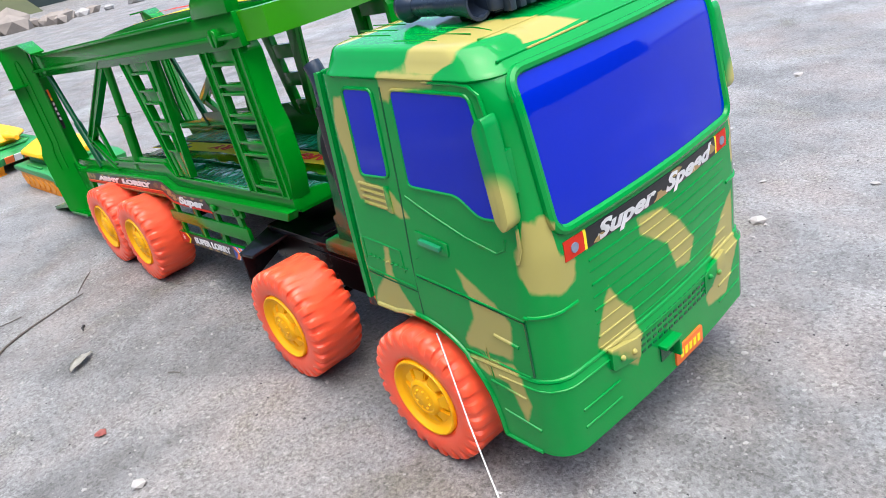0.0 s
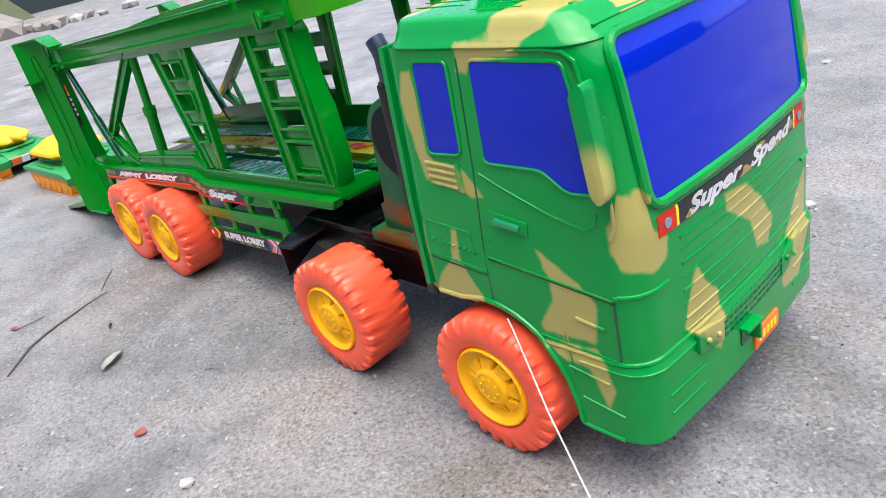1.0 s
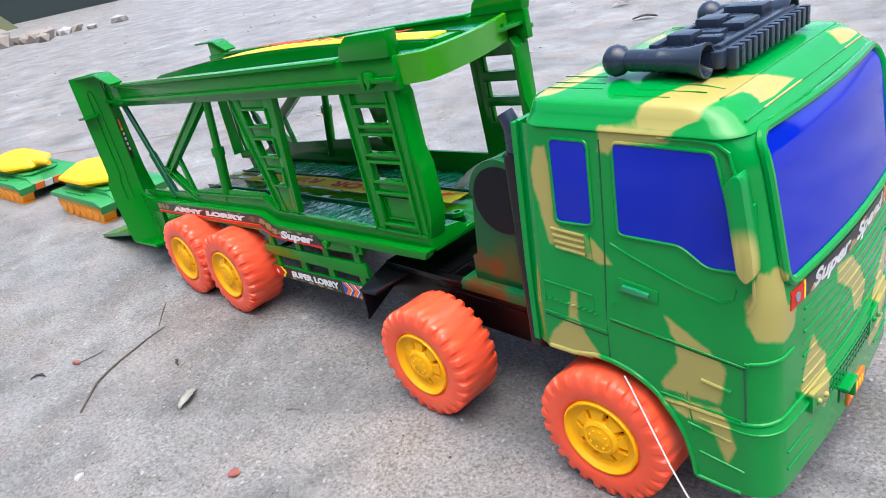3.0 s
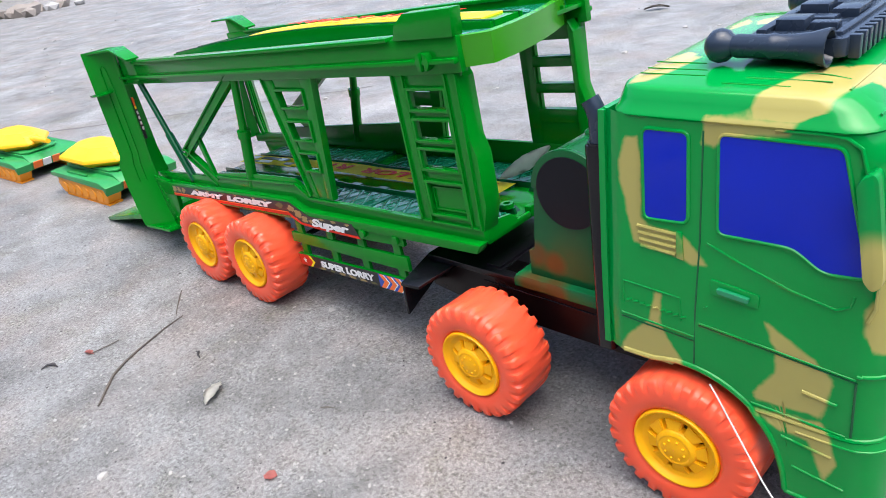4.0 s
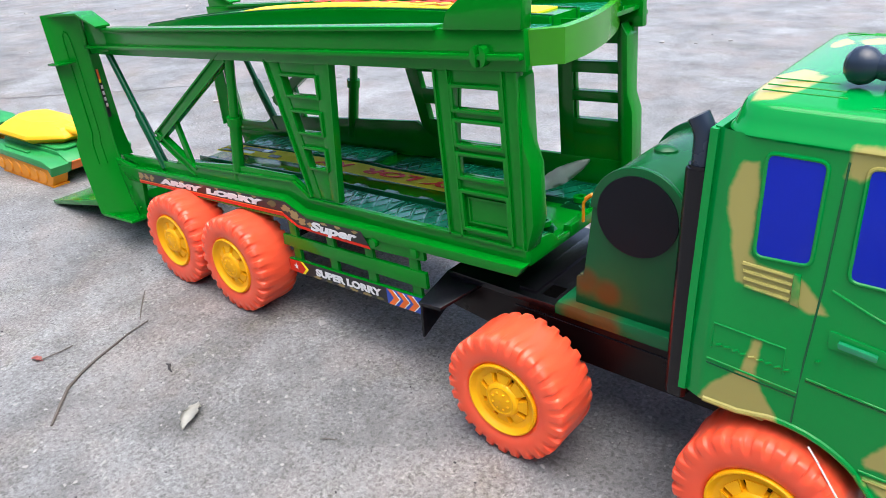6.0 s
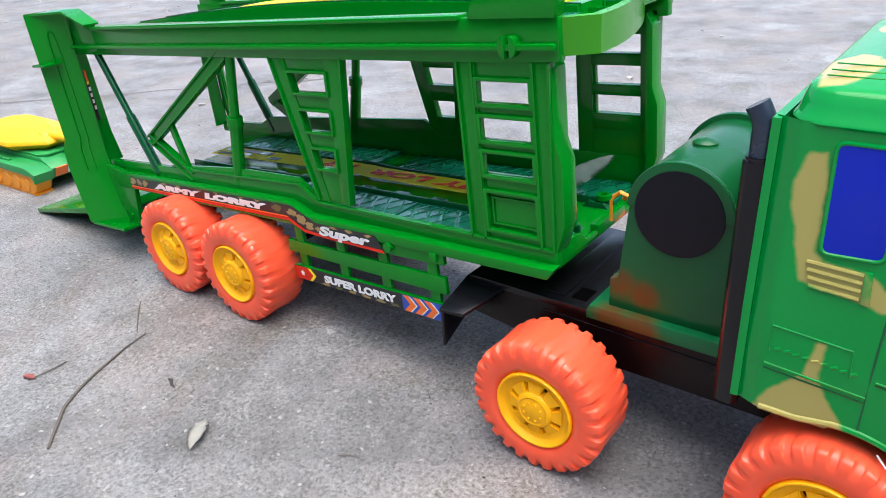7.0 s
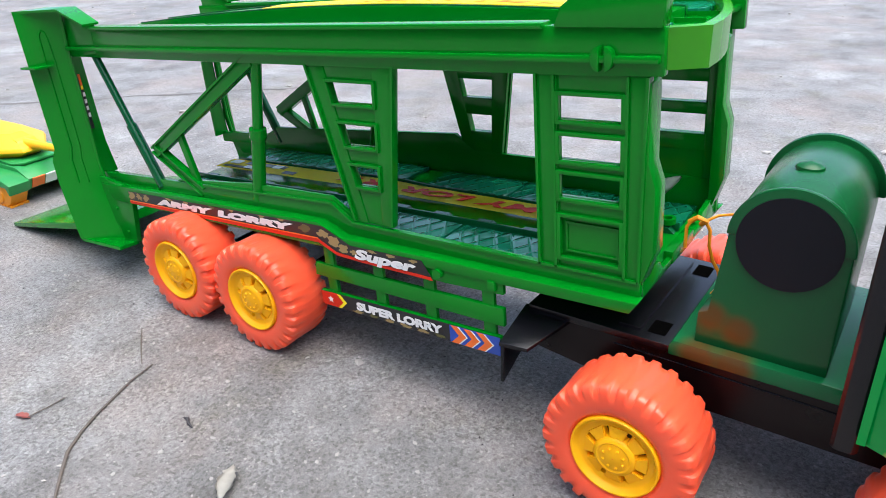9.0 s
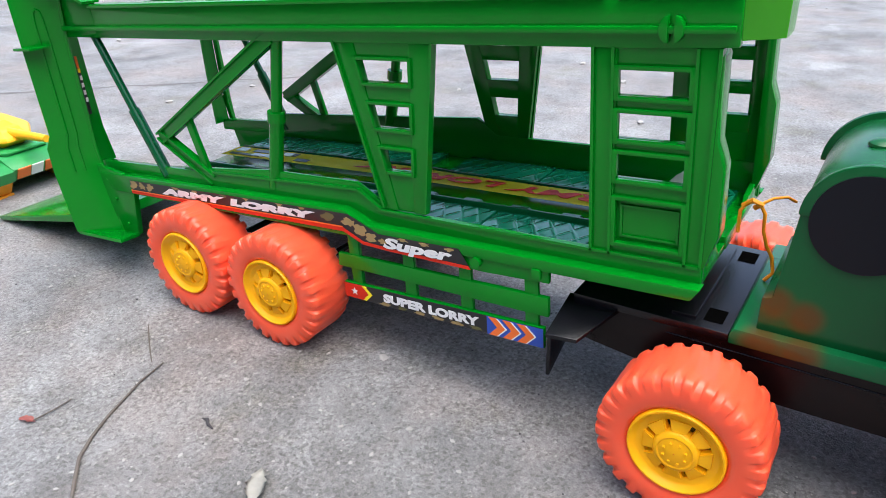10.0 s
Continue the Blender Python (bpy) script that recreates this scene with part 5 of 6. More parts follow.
# lattice guards with their stickers
def guard(s, near):
    y0, y1 = s(0.0290), s(0.0318)
    g = part("side_guard", prism(bmesh.new(), [(-0.193, 0.0930), (-0.1685, 0.0935), (-0.100, 0.0945), (-0.0690, 0.0935), (-0.0690, 0.0860), (-0.105, 0.0850), (-0.178, 0.0868), (-0.193, 0.0910)], y0, y1), GREEN, trailer, "green lattice side guard", bevel=0.0004)
    part("guard_rail", prism(bmesh.new(), [(-0.2005, 0.0780), (-0.0695, 0.0780), (-0.0695, 0.0675), (-0.2015, 0.0697)], y0, y1), GREEN, g, bevel=0.0004)
    part("guard_rail", prism(bmesh.new(), [(-0.1990, 0.0600), (-0.0720, 0.0608), (-0.0720, 0.0492), (-0.1985, 0.0502)], y0, y1), GREEN, g, bevel=0.0004)
    for u in (-0.1895, -0.1520, -0.1165, -0.0790):
        part("guard_post", prism(bmesh.new(), [(u - 0.0036, 0.0900), (u + 0.0036, 0.0900), (u + 0.0036, 0.0590), (u - 0.0036, 0.0590)], s(0.0300), s(0.0326)), GREEN, g, bevel=0.0004)
    part("guard_peg", box(bmesh.new(), -0.0770, -0.0725, min(s(0.0265), s(0.030)), max(s(0.0265), s(0.030)), 0.0880, 0.0935), GREEN, g, bevel=0.0006)
    part("guard_peg", tube(bmesh.new(), (-0.1080, s(0.0300), 0.0905), (-0.1080, s(0.0262), 0.0905), 0.0032, 0.0028, 18), GREEN, g)
    # stickers lie on the outer faces, each layer a little proud of the last
    def flat(name, poly, lift, m, parent, label=""):
        return part(name, prism(bmesh.new(), poly, s(lift), s(lift + 0.0002)), m, parent, label)
    Y = 0.0272
    st = flat("army_sticker", [(-0.3830, 0.0990), (-0.1950, 0.1040), (-0.1880, 0.1040), (-0.1680, 0.0955), (-0.1175, 0.0962), (-0.1110, 0.0858), (-0.1600, 0.0866), (-0.1790, 0.0876), (-0.1925, 0.0935), (-0.3830, 0.0902)], Y, BLACK_INK, trailer, "camouflage sticker strip with white lettering and a red edge")
    flat("sticker_edge", [(-0.3830, 0.0918), (-0.1925, 0.0957), (-0.1790, 0.0894), (-0.1600, 0.0884), (-0.1122, 0.0876), (-0.1110, 0.0858), (-0.1600, 0.0866), (-0.1790, 0.0874), (-0.1925, 0.0933), (-0.3830, 0.0898)], Y - 0.0003, RED_INK, st)
    flat("sticker_edge", [(-0.3830, 0.0924), (-0.1925, 0.0964), (-0.1925, 0.0957), (-0.3830, 0.0917)], Y - 0.0004, ORANGE_INK, st)
    rng = random.Random(5)

    def blot(u, w, ru, rw, lift, parent, lo=-1.0, hi=1.0):
        """A ragged printed patch, kept between two heights."""
        ring = []
        for j in range(14):
            a, k = j * math.tau / 14, rng.uniform(0.45, 1.15)
            ring.append((u + ru * k * math.cos(a), max(lo, min(hi, w + rw * k * math.sin(a)))))
        flat("camouflage_blot", ring, lift, TAN_INK if rng.random() < 0.75 else OLIVE_INK, parent)
    for u, ru in ((-0.379, 0.0045), (-0.370, 0.0040), (-0.3615, 0.0035), (-0.334, 0.004), (-0.316, 0.003), (-0.288, 0.0035), (-0.268, 0.0025), (-0.240, 0.003), (-0.222, 0.003), (-0.2035, 0.0048)):
        base = 0.0990 + (u + 0.383) / 0.188 * 0.005
        free = u < -0.36 or u > -0.21
        blot(u, base - (0.0032 if free else 0.0005), ru, 0.0030 if free else 0.0014, Y - 0.00025, st, base - 0.0060, base - 0.0002)
    for u, w, ru, rw in ((-0.1880, 0.0992, 0.0052, 0.0030), (-0.1805, 0.0962, 0.0046, 0.0034), (-0.1735, 0.0925, 0.0042, 0.0030), (-0.1655, 0.0915, 0.0035, 0.0022)):
        blot(u, w, ru, rw, Y - 0.00025, st)
    for u, ru in ((-0.152, 0.004), (-0.138, 0.0035), (-0.1235, 0.003)):
        blot(u, 0.0948, ru, 0.0013, Y - 0.00025, st, 0.0, 0.0956)
    low = flat("lower_sticker", [(-0.1993, 0.0597), (-0.0722, 0.0605), (-0.0722, 0.0494), (-0.1985, 0.0505)], 0.0287, BLACK_INK, g, "black camouflage strip with white lettering and arrows")
    flat("red_end", [(-0.1990, 0.0596), (-0.1860, 0.0597), (-0.1815, 0.0550), (-0.1860, 0.0505), (-0.1985, 0.0507)], 0.0284, RED_INK, low)
    flat("arrow", [(-0.1860, 0.0597), (-0.1835, 0.0597), (-0.1788, 0.0550), (-0.1835, 0.0506), (-0.1860, 0.0506), (-0.1815, 0.0550)], 0.0283, YELLOW_INK, low)
    star = [(-0.1915 + (0.0024 if k % 2 == 0 else 0.0010) * math.sin(k * math.pi / 5), 0.0551 + (0.0024 if k % 2 == 0 else 0.0010) * math.cos(k * math.pi / 5)) for k in range(10)]
    flat("star", star, 0.0282, WHITE, low)
    flat("blue_end", [(-0.1040, 0.0602), (-0.0723, 0.0604), (-0.0723, 0.0496), (-0.1040, 0.0498)], 0.0284, BLUE_INK, low)
    for k in range(3):
        u = -0.1030 + k * 0.0082
        flat("arrow", [(u, 0.0602), (u + 0.0046, 0.0602), (u + 0.0098, 0.0550), (u + 0.0046, 0.0498), (u, 0.0498), (u + 0.0050, 0.0550)], 0.0282, ORANGE_INK, low)
        flat("arrow_edge", [(u + 0.0046, 0.0602), (u + 0.0055, 0.0602), (u + 0.0107, 0.0550), (u + 0.0055, 0.0498), (u + 0.0046, 0.0498), (u + 0.0098, 0.0550)], 0.0281, WHITE, low)
    for k in range(6):
        blot(-0.170 + k * 0.0118, 0.0512, 0.0042, 0.0013, 0.0284, low, 0.0503)
    if near:
        UP = pose(0, 0, 0, 90, 0, 0)
        lettering("ARMY", 0.0055, WHITE, Matrix.Translation((-0.3190, Y - 0.0006, 0.0967)) @ pose(0, 0, 0, 0, -1.3, 0) @ UP, st, 0.1, 3.7, label="white block lettering", weight=0.00045)
        lettering("LORRY", 0.0055, WHITE, Matrix.Translation((-0.2495, Y - 0.0006, 0.0984)) @ pose(0, 0, 0, 0, -1.3, 0) @ UP, st, 0.1, 3.8, label="white block lettering", weight=0.00045)
        lettering("Super", 0.0082, WHITE, Matrix.Translation((-0.1445, Y - 0.0006, 0.0912)) @ UP, st, 0.2, 2.15, label="white slanted lettering", weight=0.0004)
        lettering("SUPER LORRY", 0.0068, WHITE, Matrix.Translation((-0.1400, 0.0281, 0.0553)) @ UP, low, 0.0, 1.45, label="white block lettering", weight=0.00035)


guard(lambda v: v, True)
guard(lambda v: 2 * MID - v, False)

# upper deck: treads, arched paper stripe, side curbs
for y0, y1 in ((0.044, 0.072), (0.116, 0.144)):
    for a, b in ((-0.40, -0.30), (-0.298, -0.20), (-0.198, -0.10), (-0.098, -0.004)):
        z0, z1 = 0.2035 + 0.0118 * (a + 0.42) / 1.0, 0.2035 + 0.0118 * (b + 0.42) / 1.0
        part("tread_plate", prism(bmesh.new(), [(a, z0 - 0.0005), (a, z0 + 0.0028), (b, z1 + 0.0028), (b, z1 - 0.0005)], y0, y1), TREAD, trailer, bevel=0.0005)
for y0, y1, m, h in ((0.0790, 0.1090, GREEN, 0.0045), (0.0840, 0.1040, YELLOW_INK, 0.0055), (0.0815, 0.0830, DARK_GREEN, 0.0052), (0.1050, 0.1065, DARK_GREEN, 0.0052)):
    bm = bmesh.new()
    us = [(-0.27 if m is YELLOW_INK else -0.40) + k * (0.0096 if m is YELLOW_INK else 0.015) for k in range(27)]
    tops = [0.2040 + 0.0118 * (u + 0.42) + h + 0.0075 * math.sin((u + 0.40) / 0.39 * math.pi) for u in us]
    prism(bm, list(zip(us, tops)) + [(us[-1], 0.2050), (us[0], 0.2030)], y0, y1)
    part("deck_hump", bm, m, trailer, "yellow printed stripe on the upper deck" if m is YELLOW_INK else "")
lettering("ARMY LORRY", 0.014, RED_INK, Matrix.Translation((-0.130, 0.0940, 0.2208)) @ pose(0, 0, 0, 0, 1.2, 0) @ UPSIDE, trailer, 0.25, 2.0, label="red slanted lettering", weight=0.0004)
for k in range(5):
    part("deck_line", box(bmesh.new(), -0.02, 0.004, 0.05 + k * 0.02, 0.0512 + k * 0.02, 0.2070, 0.2105), GREEN, trailer)

# bolted bracket between the sill and the post foot
for s in (lambda v: v, lambda v: 2 * MID - v):
    br = part("post_bracket", prism(bmesh.new(), [(-0.4200, 0.1060), (-0.3835, 0.1000), (-0.3830, 0.0930), (-0.3915, 0.0560), (-0.4110, 0.0550)], s(0.0285), s(0.0325)), GREEN, trailer, bevel=0.0005)
    for u, w in ((-0.4100, 0.0960), (-0.4060, 0.0820), (-0.3990, 0.0640)):
        part("rivet", tube(bmesh.new(), (u, s(0.0290), w), (u, s(0.0272), w), 0.0013, 0.001, 10), GREEN, br)
part("under_frame", box(bmesh.new(), -0.345, -0.060, 0.075, 0.113, 0.082, 0.0975), BLACK, trailer, "black trailer underframe", bevel=0.001)

# amber cord tied at the drawbar
cord = thing("cord", pose(0, 0, 0), "orange plastic cord looped round the trailer front", "cord")
part("strand", sweep(bmesh.new(), [(-0.004, 0.0860, 0.1020), (-0.0045, 0.0865, 0.1130), (-0.0020, 0.0880, 0.1175), (0.0030, 0.0890, 0.1170), (0.0060, 0.0895, 0.1120), (0.0066, 0.0890, 0.1040), (0.0090, 0.0900, 0.0960), (0.0120, 0.0920, 0.0900), (0.0140, 0.0900, 0.0830), (0.0110, 0.0880, 0.0790)], 0.0009, 7), TANK_TRACK, cord)
part("strand", sweep(bmesh.new(), [(0.0030, 0.0885, 0.1165), (0.0080, 0.0930, 0.1190), (0.0130, 0.0990, 0.1185), (0.0165, 0.1040, 0.1150)], 0.0007, 7), TANK_TRACK, cord)
part("knot", sweep(bmesh.new(), [(-0.0040, 0.0880, 0.1150), (0.0, 0.0875, 0.1185), (0.0040, 0.0890, 0.1165), (0.0010, 0.0900, 0.1140)], 0.0013, 8), TANK_TRACK, cord)


# ---- dry leaf shapes ----
LEAF_GREY = material("dry_grey_leaf", (0.34, 0.42, 0.38), 0.5, 0.3, 150, 0.2, 600)
LEAF_TAN = material("dry_tan_leaf", (0.50, 0.49, 0.44), 0.7, 0.3, 150, 0.3, 600)


def leaf_mesh(length, width, curl, n=14, ragged=0.0, seed=1):
    rng = random.Random(seed)
    bm = bmesh.new()
    rows = []
    for k in range(n + 1):
        t = k / n
        w = width * math.sin(math.pi * min(1, t * 0.96 + 0.02)) ** 0.8 * (1 + ragged * rng.uniform(-1, 1))
        z = curl * math.sin(t * math.pi)
        rows.append([bm.verts.new((t * length, j * w / 2, z + curl * 0.7 * j * j * (1 + ragged * rng.uniform(-1, 1)))) for j in (-1, -0.5, 0, 0.5, 1)])
    for a, b in zip(rows, rows[1:]):
        for j in range(4):
            bm.faces.new((a[j], a[j + 1], b[j + 1], b[j]))
    bmesh.ops.solidify(bm, geom=bm.faces[:], thickness=0.0003)
    return bm


lf = new("dry_leaf", mesh_of("dry_leaf", leaf_mesh(0.040, 0.0105, 0.002, 16, 0.06), LEAF_GREY, 60))
base, tip = Vector((-0.048, 0.0985, 0.1065)), Vector((-0.0216, 0.1176, 0.1240))
along = (tip - base).normalized()
across_leaf = along.cross(Vector((0.40, -0.75, 0.52))).normalized()
lf.matrix_basis = Matrix.Translation(base) @ Matrix((along, across_leaf, along.cross(across_leaf))).transposed().to_4x4()
tagged(lf, "dry grey pointed leaf leaning on the trailer bed", "leaf")


# ---- toy tanks behind the trailer ----
def toy_tank(m, label):
    t = thing("toy_tank", m, label, "toy tank", "yellow toy tanks in a row")
    L = 0.066
    for y in (-0.042, 0.026):
        side = [(-L, 0.012), (-L + 0.006, 0.024), (L - 0.008, 0.024), (L, 0.014), (L - 0.008, 0.002), (L - 0.016, 0.0), (-L + 0.020, 0.0), (-L + 0.008, 0.003)]
        tr = part("track", prism(bmesh.new(), side, y, y + 0.016), TANK_TRACK, t, "moulded amber caterpillar track", bevel=0.0012)
        out = y - 0.0012 if y < 0 else y + 0.016
        for k in range(6):
            x = -L + 0.018 + k * 0.0185
            part("road_wheel", tube(bmesh.new(), (x, out, 0.0095), (x, out + 0.0012, 0.0095), 0.0065, 0.0072, 18), TANK_TRACK, tr)
        for k in range(22):
            x = -L + 0.018 + k * 0.0050
            part("track_link", box(bmesh.new(), x, x + 0.0026, y - 0.0006, y + 0.0166, -0.0002, 0.0016), TANK_TRACK, tr)
    part("hull", prism(bmesh.new(), [(-L - 0.004, 0.024), (-L + 0.004, 0.033), (L - 0.014, 0.032), (L + 0.004, 0.024), (L - 0.002, 0.013), (-L + 0.002, 0.014)], -0.0255, 0.0255), TANK_GREEN, t, bevel=0.001)
    for y in (-0.045, 0.0255):
        part("fender", prism(bmesh.new(), [(-L - 0.007, 0.0240), (-L - 0.003, 0.0285), (L - 0.010, 0.0285), (L + 0.006, 0.0235), (L + 0.002, 0.0135), (L - 0.002, 0.0205), (-L, 0.0225)], y, y + 0.0195), TANK_GREEN, t, bevel=0.0008)
        part("tool_bar", box(bmesh.new(), -0.035, 0.015, y + 0.006, y + 0.0095, 0.0283, 0.0305), TANK_GREEN, t, bevel=0.0005)
    part("hull_top", prism(bmesh.new(), [(-L + 0.006, -0.024), (L - 0.020, -0.024), (L - 0.012, -0.018), (L - 0.012, 0.018), (L - 0.020, 0.024), (-L + 0.006, 0.024)], 0.0325, 0.0345, "z"), TANK_GREEN, t, bevel=0.0006)
    for y0, y1, mm in ((-0.022, -0.010, ORANGE_INK), (-0.009, 0.002, WHITE), (0.004, 0.014, ORANGE_INK)):
        bm = bmesh.new()
        prism(bm, [(L + 0.0045, 0.0243), (L + 0.0050, 0.0236), (L - 0.0005, 0.0140), (L - 0.0010, 0.0147)], y0, y1)
        part("sticker", bm, mm, t)
    # turret, a low many-sided dome, with the gun
    rings = [(0.0335, 0.80, 0.80), (0.0408, 1.03, 1.05), (0.0445, 1.0, 1.0), (0.0530, 0.66, 0.62), (0.0545, 0.60, 0.55)]
    plan = [(-0.045, -0.010), (-0.030, -0.027), (0.016, -0.027), (0.042, -0.009), (0.042, 0.009), (0.016, 0.027), (-0.030, 0.027), (-0.045, 0.010)]
    bm = bmesh.new()
    vs = [[bm.verts.new((x * a * 1.42 - 0.014, y * b * 1.22, z)) for x, y in plan] for z, a, b in rings]
    for a, b in zip(vs, vs[1:]):
        for k in range(len(plan)):
            bm.faces.new((a[k], a[(k + 1) % len(plan)], b[(k + 1) % len(plan)], b[k]))
    bm.faces.new(vs[0][::-1])
    bm.faces.new(vs[-1])
    tu = part("turret", bm, TANK_YELLOW, t, "faceted yellow turret", bevel=0.0012, smooth=12)
    part("gun", tube(bmesh.new(), (0.020, 0.0, 0.0455), (0.088, 0.0, 0.0475), 0.0050, 0.0032, 14), TANK_YELLOW, tu)
    part("mantlet", prism(bmesh.new(), round_poly([(0.018, 0.038), (0.018, 0.053), (0.036, 0.050), (0.040, 0.045), (0.036, 0.040)], 0.002), -0.009, 0.009), TANK_YELLOW, tu, bevel=0.001)
    return t


first = toy_tank(pose(-0.708, 0.092, 0.0003, 0, 0, 3) @ Matrix.Scale(1.08, 4), "yellow toy tank with green fenders on amber tracks")
copy_thing(first, pose(-0.958, 0.068, 0.0003, 0, 0, 4))

# ---- litter on the concrete ----
TWIG = material("brown_dry_twig", (0.11, 0.095, 0.08), 0.75, 0.3, 200, 0.4, 500)
DARK_BIT = material("dark_dry_bits", (0.045, 0.042, 0.045), 0.8, 0.3, 200, 0.4, 500)
STONE = material("pale_stone_chips", (0.36, 0.35, 0.33), 0.8, 0.25, 120, 0.4, 700)
PINK = material("faded_red_petal", (0.42, 0.14, 0.12), 0.7, 0.2, 150, 0.2, 600)

dead = new("dry_leaf", mesh_of("dry_leaf", leaf_mesh(0.024, 0.0085, 0.0022, 12, 0.28, 4), LEAF_TAN, 60))
dead.matrix_basis = pose(-0.1605, -0.0945, 0.0012, 0, 0, 122)
tagged(dead, "curled pale tan dry leaf on the concrete", "leaf")

tw = thing("twig", pose(0, 0, 0), "thin curved dark twig lying on the concrete", "twig")
part("stem", sweep(bmesh.new(), [(-0.2305, -0.1391, 0.0009), (-0.2460, -0.1265, 0.001), (-0.2591, -0.1154, 0.001), (-0.2680, -0.1020, 0.0011), (-0.2747, -0.0884, 0.0012), (-0.2805, -0.0735, 0.0011), (-0.2855, -0.0592, 0.0016), (-0.2878, -0.0416, 0.0026)], [0.0007, 0.0010, 0.0010, 0.0009, 0.0008, 0.0007, 0.0006, 0.0004], 7), TWIG, tw)
tw2 = thing("twig", pose(0, 0, 0), "short thin dark twig lying on the concrete", "twig")
part("stem", sweep(bmesh.new(), [(-0.2954, -0.044, 0.0020), (-0.306, -0.037, 0.0026), (-0.318, -0.0285, 0.0032), (-0.3303, -0.0194, 0.0034)], [0.0003, 0.0005, 0.0005, 0.0003], 6), TWIG, tw2)
pet = thing("petal", pose(-0.3150, -0.1145, 0.0004, 0, 0, 20), "small faded red petal on a stalk", "petal")
part("blade", leaf_mesh(0.010, 0.0045, 0.0012, 8, 0.3, 9), PINK, pet)
part("stalk", sweep(bmesh.new(), [(0.009, 0.000, 0.0008), (0.014, 0.011, 0.0006), (0.017, 0.020, 0.0005)], 0.0004, 6), TWIG, pet)
bit = thing("dry_sprig", pose(-0.2224, -0.0634, 0.0004, 0, 0, 150), "tiny dark dry sprig", "sprig")
part("stem", sweep(bmesh.new(), [(-0.005, 0, 0.0005), (-0.001, 0.0015, 0.0012), (0.003, 0.001, 0.001), (0.006, 0.003, 0.0006)], [0.0004, 0.0009, 0.0011, 0.0004], 6), DARK_BIT, bit)
bit2 = thing("dry_sprig", pose(-0.3195, -0.1408, 0.0004, 0, 0, 60), "tiny dark dry sprig", "sprig")
part("stem", sweep(bmesh.new(), [(-0.006, 0, 0.0005), (-0.001, 0.0025, 0.0016), (0.004, 0.001, 0.0016), (0.007, -0.003, 0.0006)], [0.0004, 0.0010, 0.0012, 0.0004], 6), DARK_BIT, bit2)

pet2 = thing("petal", pose(-0.0690, -0.1100, 0.0004, 0, 0, 35), "faded pinkish red petal flat on the concrete", "petal")
part("blade", leaf_mesh(0.0085, 0.0070, 0.0008, 8, 0.25, 3), PINK, pet2)
tw3 = thing("twig", pose(0, 0, 0), "tiny thin dry stalk lying on the concrete", "twig")
part("stem", sweep(bmesh.new(), [(-0.0896, -0.0518, 0.0006), (-0.0860, -0.0492, 0.0009), (-0.0810, -0.0466, 0.0006)], [0.0002, 0.0004, 0.0002], 6), TWIG, tw3)


def pebble(bm, x, y, r, rng, flat=0.6):
    c = len(bm.verts)
    g = bmesh.ops.create_icosphere(bm, subdivisions=1, radius=r)
    rot = Matrix.Rotation(rng.uniform(0, 6.28), 3, "Z")
    for v in g["verts"]:
        k = rng.uniform(0.72, 1.2)
        p = rot @ Vector((v.co.x * k * 1.3, v.co.y * k, v.co.z * k * flat))
        v.co = p + Vector((x, y, r * flat * 0.45))


def scatter(name, label, mat, n, box_, rmin, rmax, seed, category):
    rng = random.Random(seed)
    vs, fs = [], []
    base = bmesh.new()
    bmesh.ops.create_icosphere(base, subdivisions=1, radius=1.0)
    bv, bf = [v.co.copy() for v in base.verts], [[v.index for v in f.verts] for f in base.faces]
    base.free()
    for _ in range(n):
        x, y = rng.uniform(box_[0], box_[1]), rng.uniform(box_[2], box_[3])
        r = rmin + (rmax - rmin) * rng.random() ** 4
        a, o = rng.uniform(0, 6.28), len(vs)
        for p in bv:
            k = rng.uniform(0.7, 1.25)
            q = Vector((p.x * k * 1.3, p.y * k * 0.9, p.z * k * 0.5)) * r
            vs.append((x + q.x * math.cos(a) - q.y * math.sin(a), y + q.x * math.sin(a) + q.y * math.cos(a), q.z + r * 0.25 + swell(x, y)))
        fs += [[i + o for i in f] for f in bf]
    me = bpy.data.meshes.new(name)
    me.from_pydata(vs, [], fs)
    me.materials.append(mat)
    ob = new(name, me)
    return tagged(ob, label, category, kind="stuff")


scatter("grit", "pale sand grains and stone chips scattered on the concrete", STONE, 5200, (-0.75, 0.55, -0.28, 0.42), 0.0003, 0.0016, 3, "grit")
scatter("dark_grit", "dark grains scattered on the concrete", DARK_BIT, 1300, (-0.75, 0.55, -0.28, 0.42), 0.0003, 0.0009, 4, "grit")
scatter("far_grit", "scattered stone chips farther off on the concrete", STONE, 1800, (-4.0, 1.5, 0.3, 3.0), 0.0008, 0.006, 6, "grit")

rng = random.Random(11)
for x, y, r in ((-0.1793, 0.0300, 0.0045), (-0.1559, -0.1686, 0.0035), (0.1545, 0.2899, 0.005), (0.0024, -0.1112, 0.004), (-0.165, 0.012, 0.003)):
    bm = bmesh.new()
    pebble(bm, x, y, r, rng)
    tagged(new("stone_chip", mesh_of("stone_chip", bm, STONE, 20)), "small pale stone chip on the concrete", "stone", "stone chips")
for x, y, ln, a in ((-0.53, 1.15, 0.05, 30), (-0.67, 1.30, 0.05, 70)):
    ob = new("dry_leaf", mesh_of("dry_leaf", leaf_mesh(ln, ln * 0.35, 0.004, 10, 0.25, 8), LEAF_TAN if a > 50 else TWIG, 60))
    ob.matrix_basis = pose(x, y, 0.002, 0, 0, a)
    tagged(ob, "dry fallen leaf far off on the concrete", "leaf")

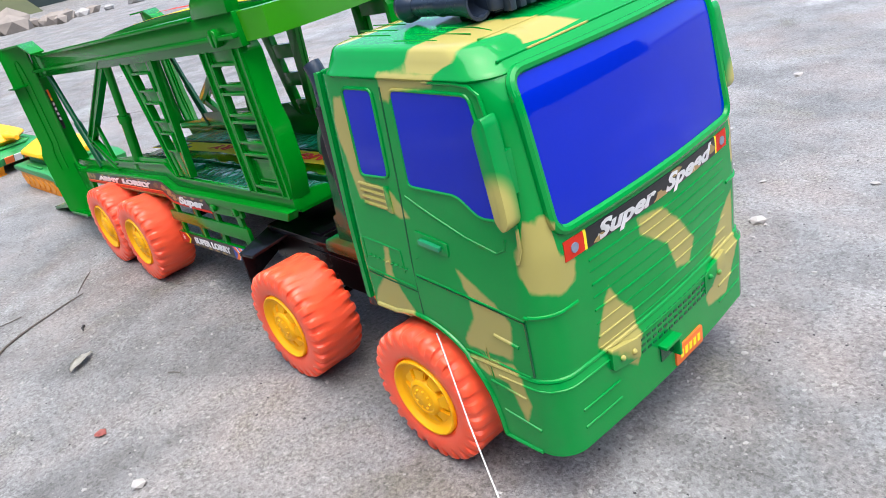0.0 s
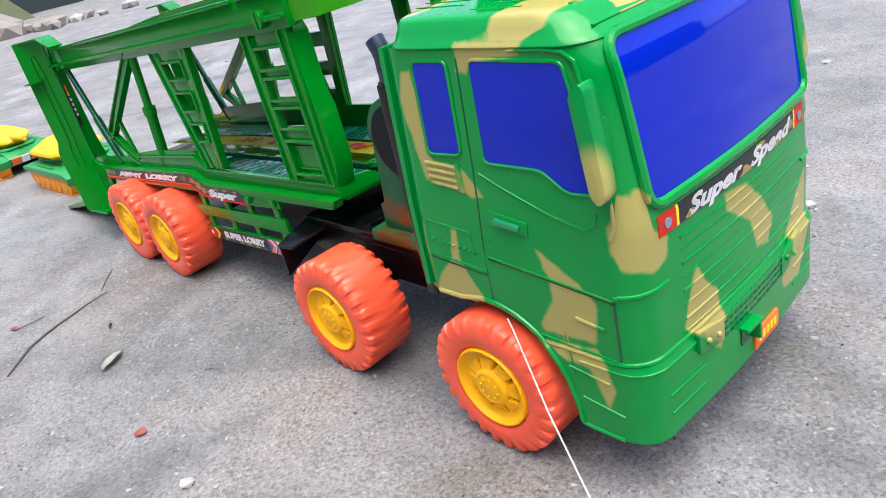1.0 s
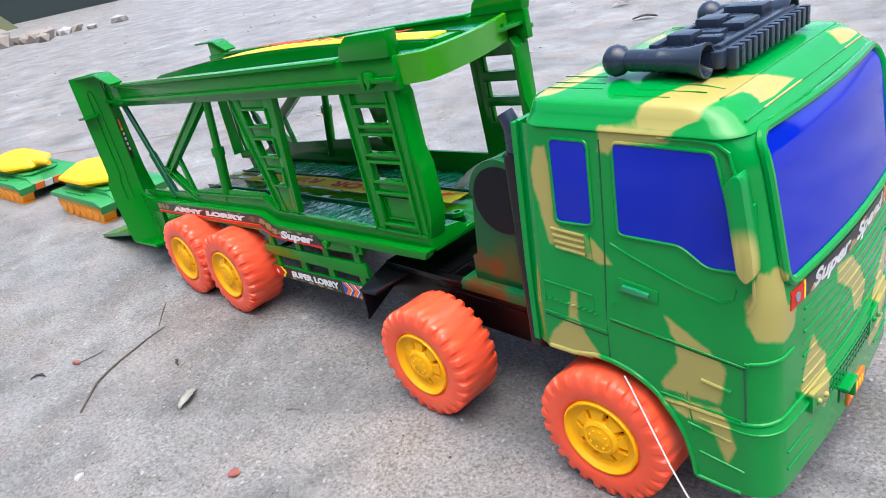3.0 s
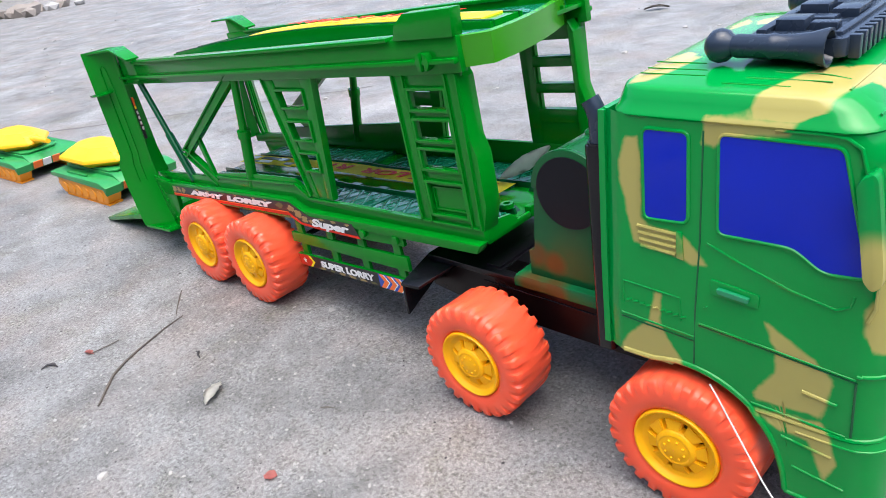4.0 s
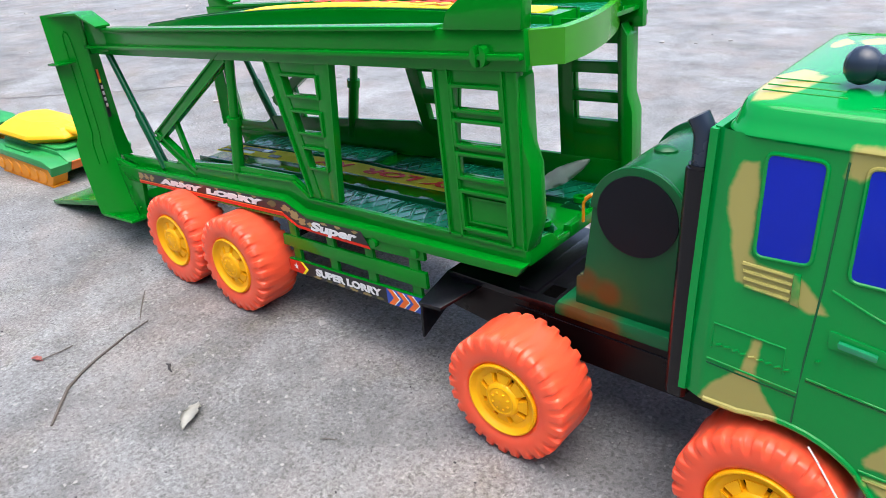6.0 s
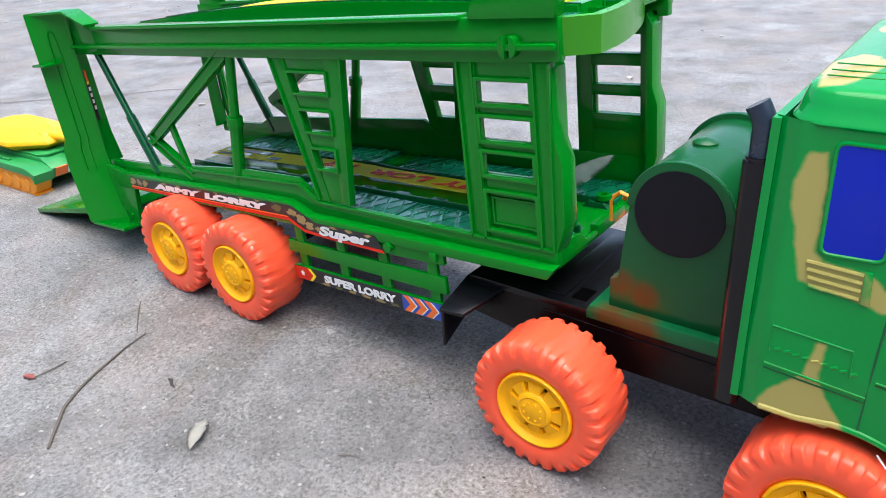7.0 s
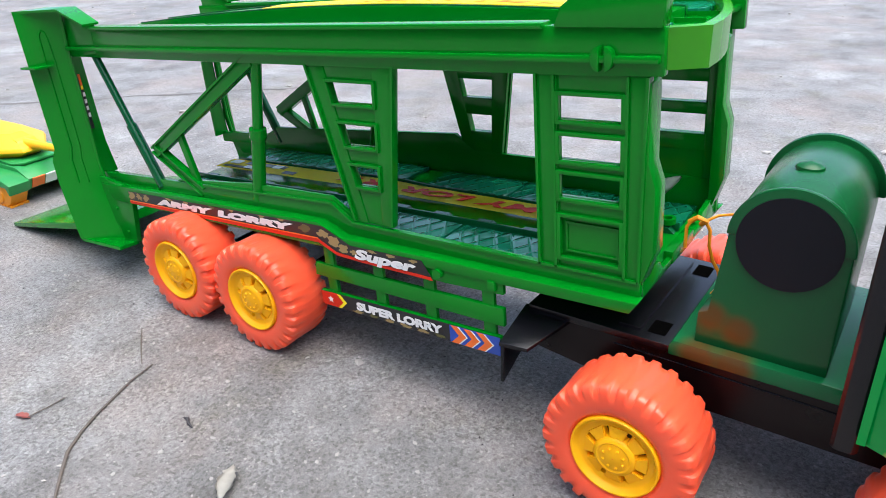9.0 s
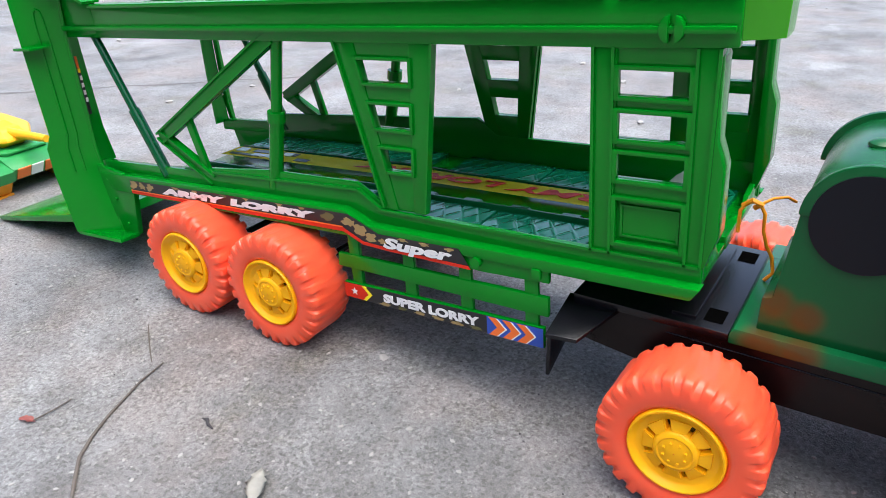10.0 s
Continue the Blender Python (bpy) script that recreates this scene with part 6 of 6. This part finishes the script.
# joints in the slab, rubble and the dark wall at the far edge
JOINT = material("dirt_filled_joint", (0.15, 0.145, 0.14), 0.9, 0.3, 60, 0.4, 300)
for a, b, w in (((-3.2, -1.50, 0), (-0.72, 0.56, 0), 0.004),):
    bm = bmesh.new()
    n = 60
    l0, l1 = [], []
    rng = random.Random(2)
    for k in range(n + 1):
        p = Vector(a).lerp(Vector(b), k / n)
        j, ww = rng.uniform(-0.006, 0.006), w * rng.uniform(0.4, 1.1)
        d = (Vector(b) - Vector(a)).normalized()
        nrm = Vector((-d.y, d.x, 0))
        l0.append(bm.verts.new(p + nrm * (j + ww) + Vector((0, 0, 0.0006))))
        l1.append(bm.verts.new(p + nrm * (j - ww) + Vector((0, 0, 0.0006))))
    for k in range(n):
        bm.faces.new((l0[k], l0[k + 1], l1[k + 1], l1[k]))
    tagged(new("ground_joint", mesh_of("ground_joint", bm, JOINT)), "thin dirty joint between concrete slabs", "joint", kind="structure")

RUBBLE = material("dusty_rubble", (0.24, 0.21, 0.18), 0.9, 0.35, 14, 0.5, 120)
rng = random.Random(21)
spots = [(-4.82, 1.08, 0.10), (-4.87, 1.22, 0.06), (-4.70, 1.24, 0.05), (-4.62, 1.30, 0.07), (-4.50, 1.27, 0.05), (-4.77, 1.41, 0.06), (-4.66, 1.46, 0.04), (-4.75, 1.55, 0.05), (-4.60, 1.60, 0.03), (-4.95, 1.36, 0.06), (-5.05, 1.15, 0.12), (-4.60, 1.78, 0.05), (-5.2, 0.95, 0.14), (-4.95, 0.86, 0.12)]
for x, y, r in spots:
    bm = bmesh.new()
    pebble(bm, x, y, r, rng, 0.75)
    tagged(new("rubble_stone", mesh_of("rubble_stone", bm, STONE if y > 1.7 or r < 0.045 else RUBBLE, 20)), "dusty broken stone in the rubble heap", "stone", "rubble stones")
WALL = material("dark_grey_green_wall", (0.022, 0.035, 0.034), 0.85, 0.5, 1.5, 0.6, 30)
bm = box(bmesh.new(), -8.9, -8.5, -6.0, 3.55, 0.0, 2.6)
tagged(new("wall_west", mesh_of("wall_west", bm, WALL)), "dark grey-green boundary wall beyond the yard", "wall", kind="structure")
MOSS = material("mossy_bank", (0.06, 0.07, 0.03), 0.9, 0.5, 3.0, 0.6, 40)
bm = bmesh.new()
prism(bm, [(-8.5, 0.0), (-8.5, 0.35), (-7.9, 0.22), (-7.2, 0.0)], -6.0, 1.95)
tagged(new("earth_bank", mesh_of("earth_bank", bm, MOSS)), "mossy earth bank at the foot of the wall", "bank", kind="structure")
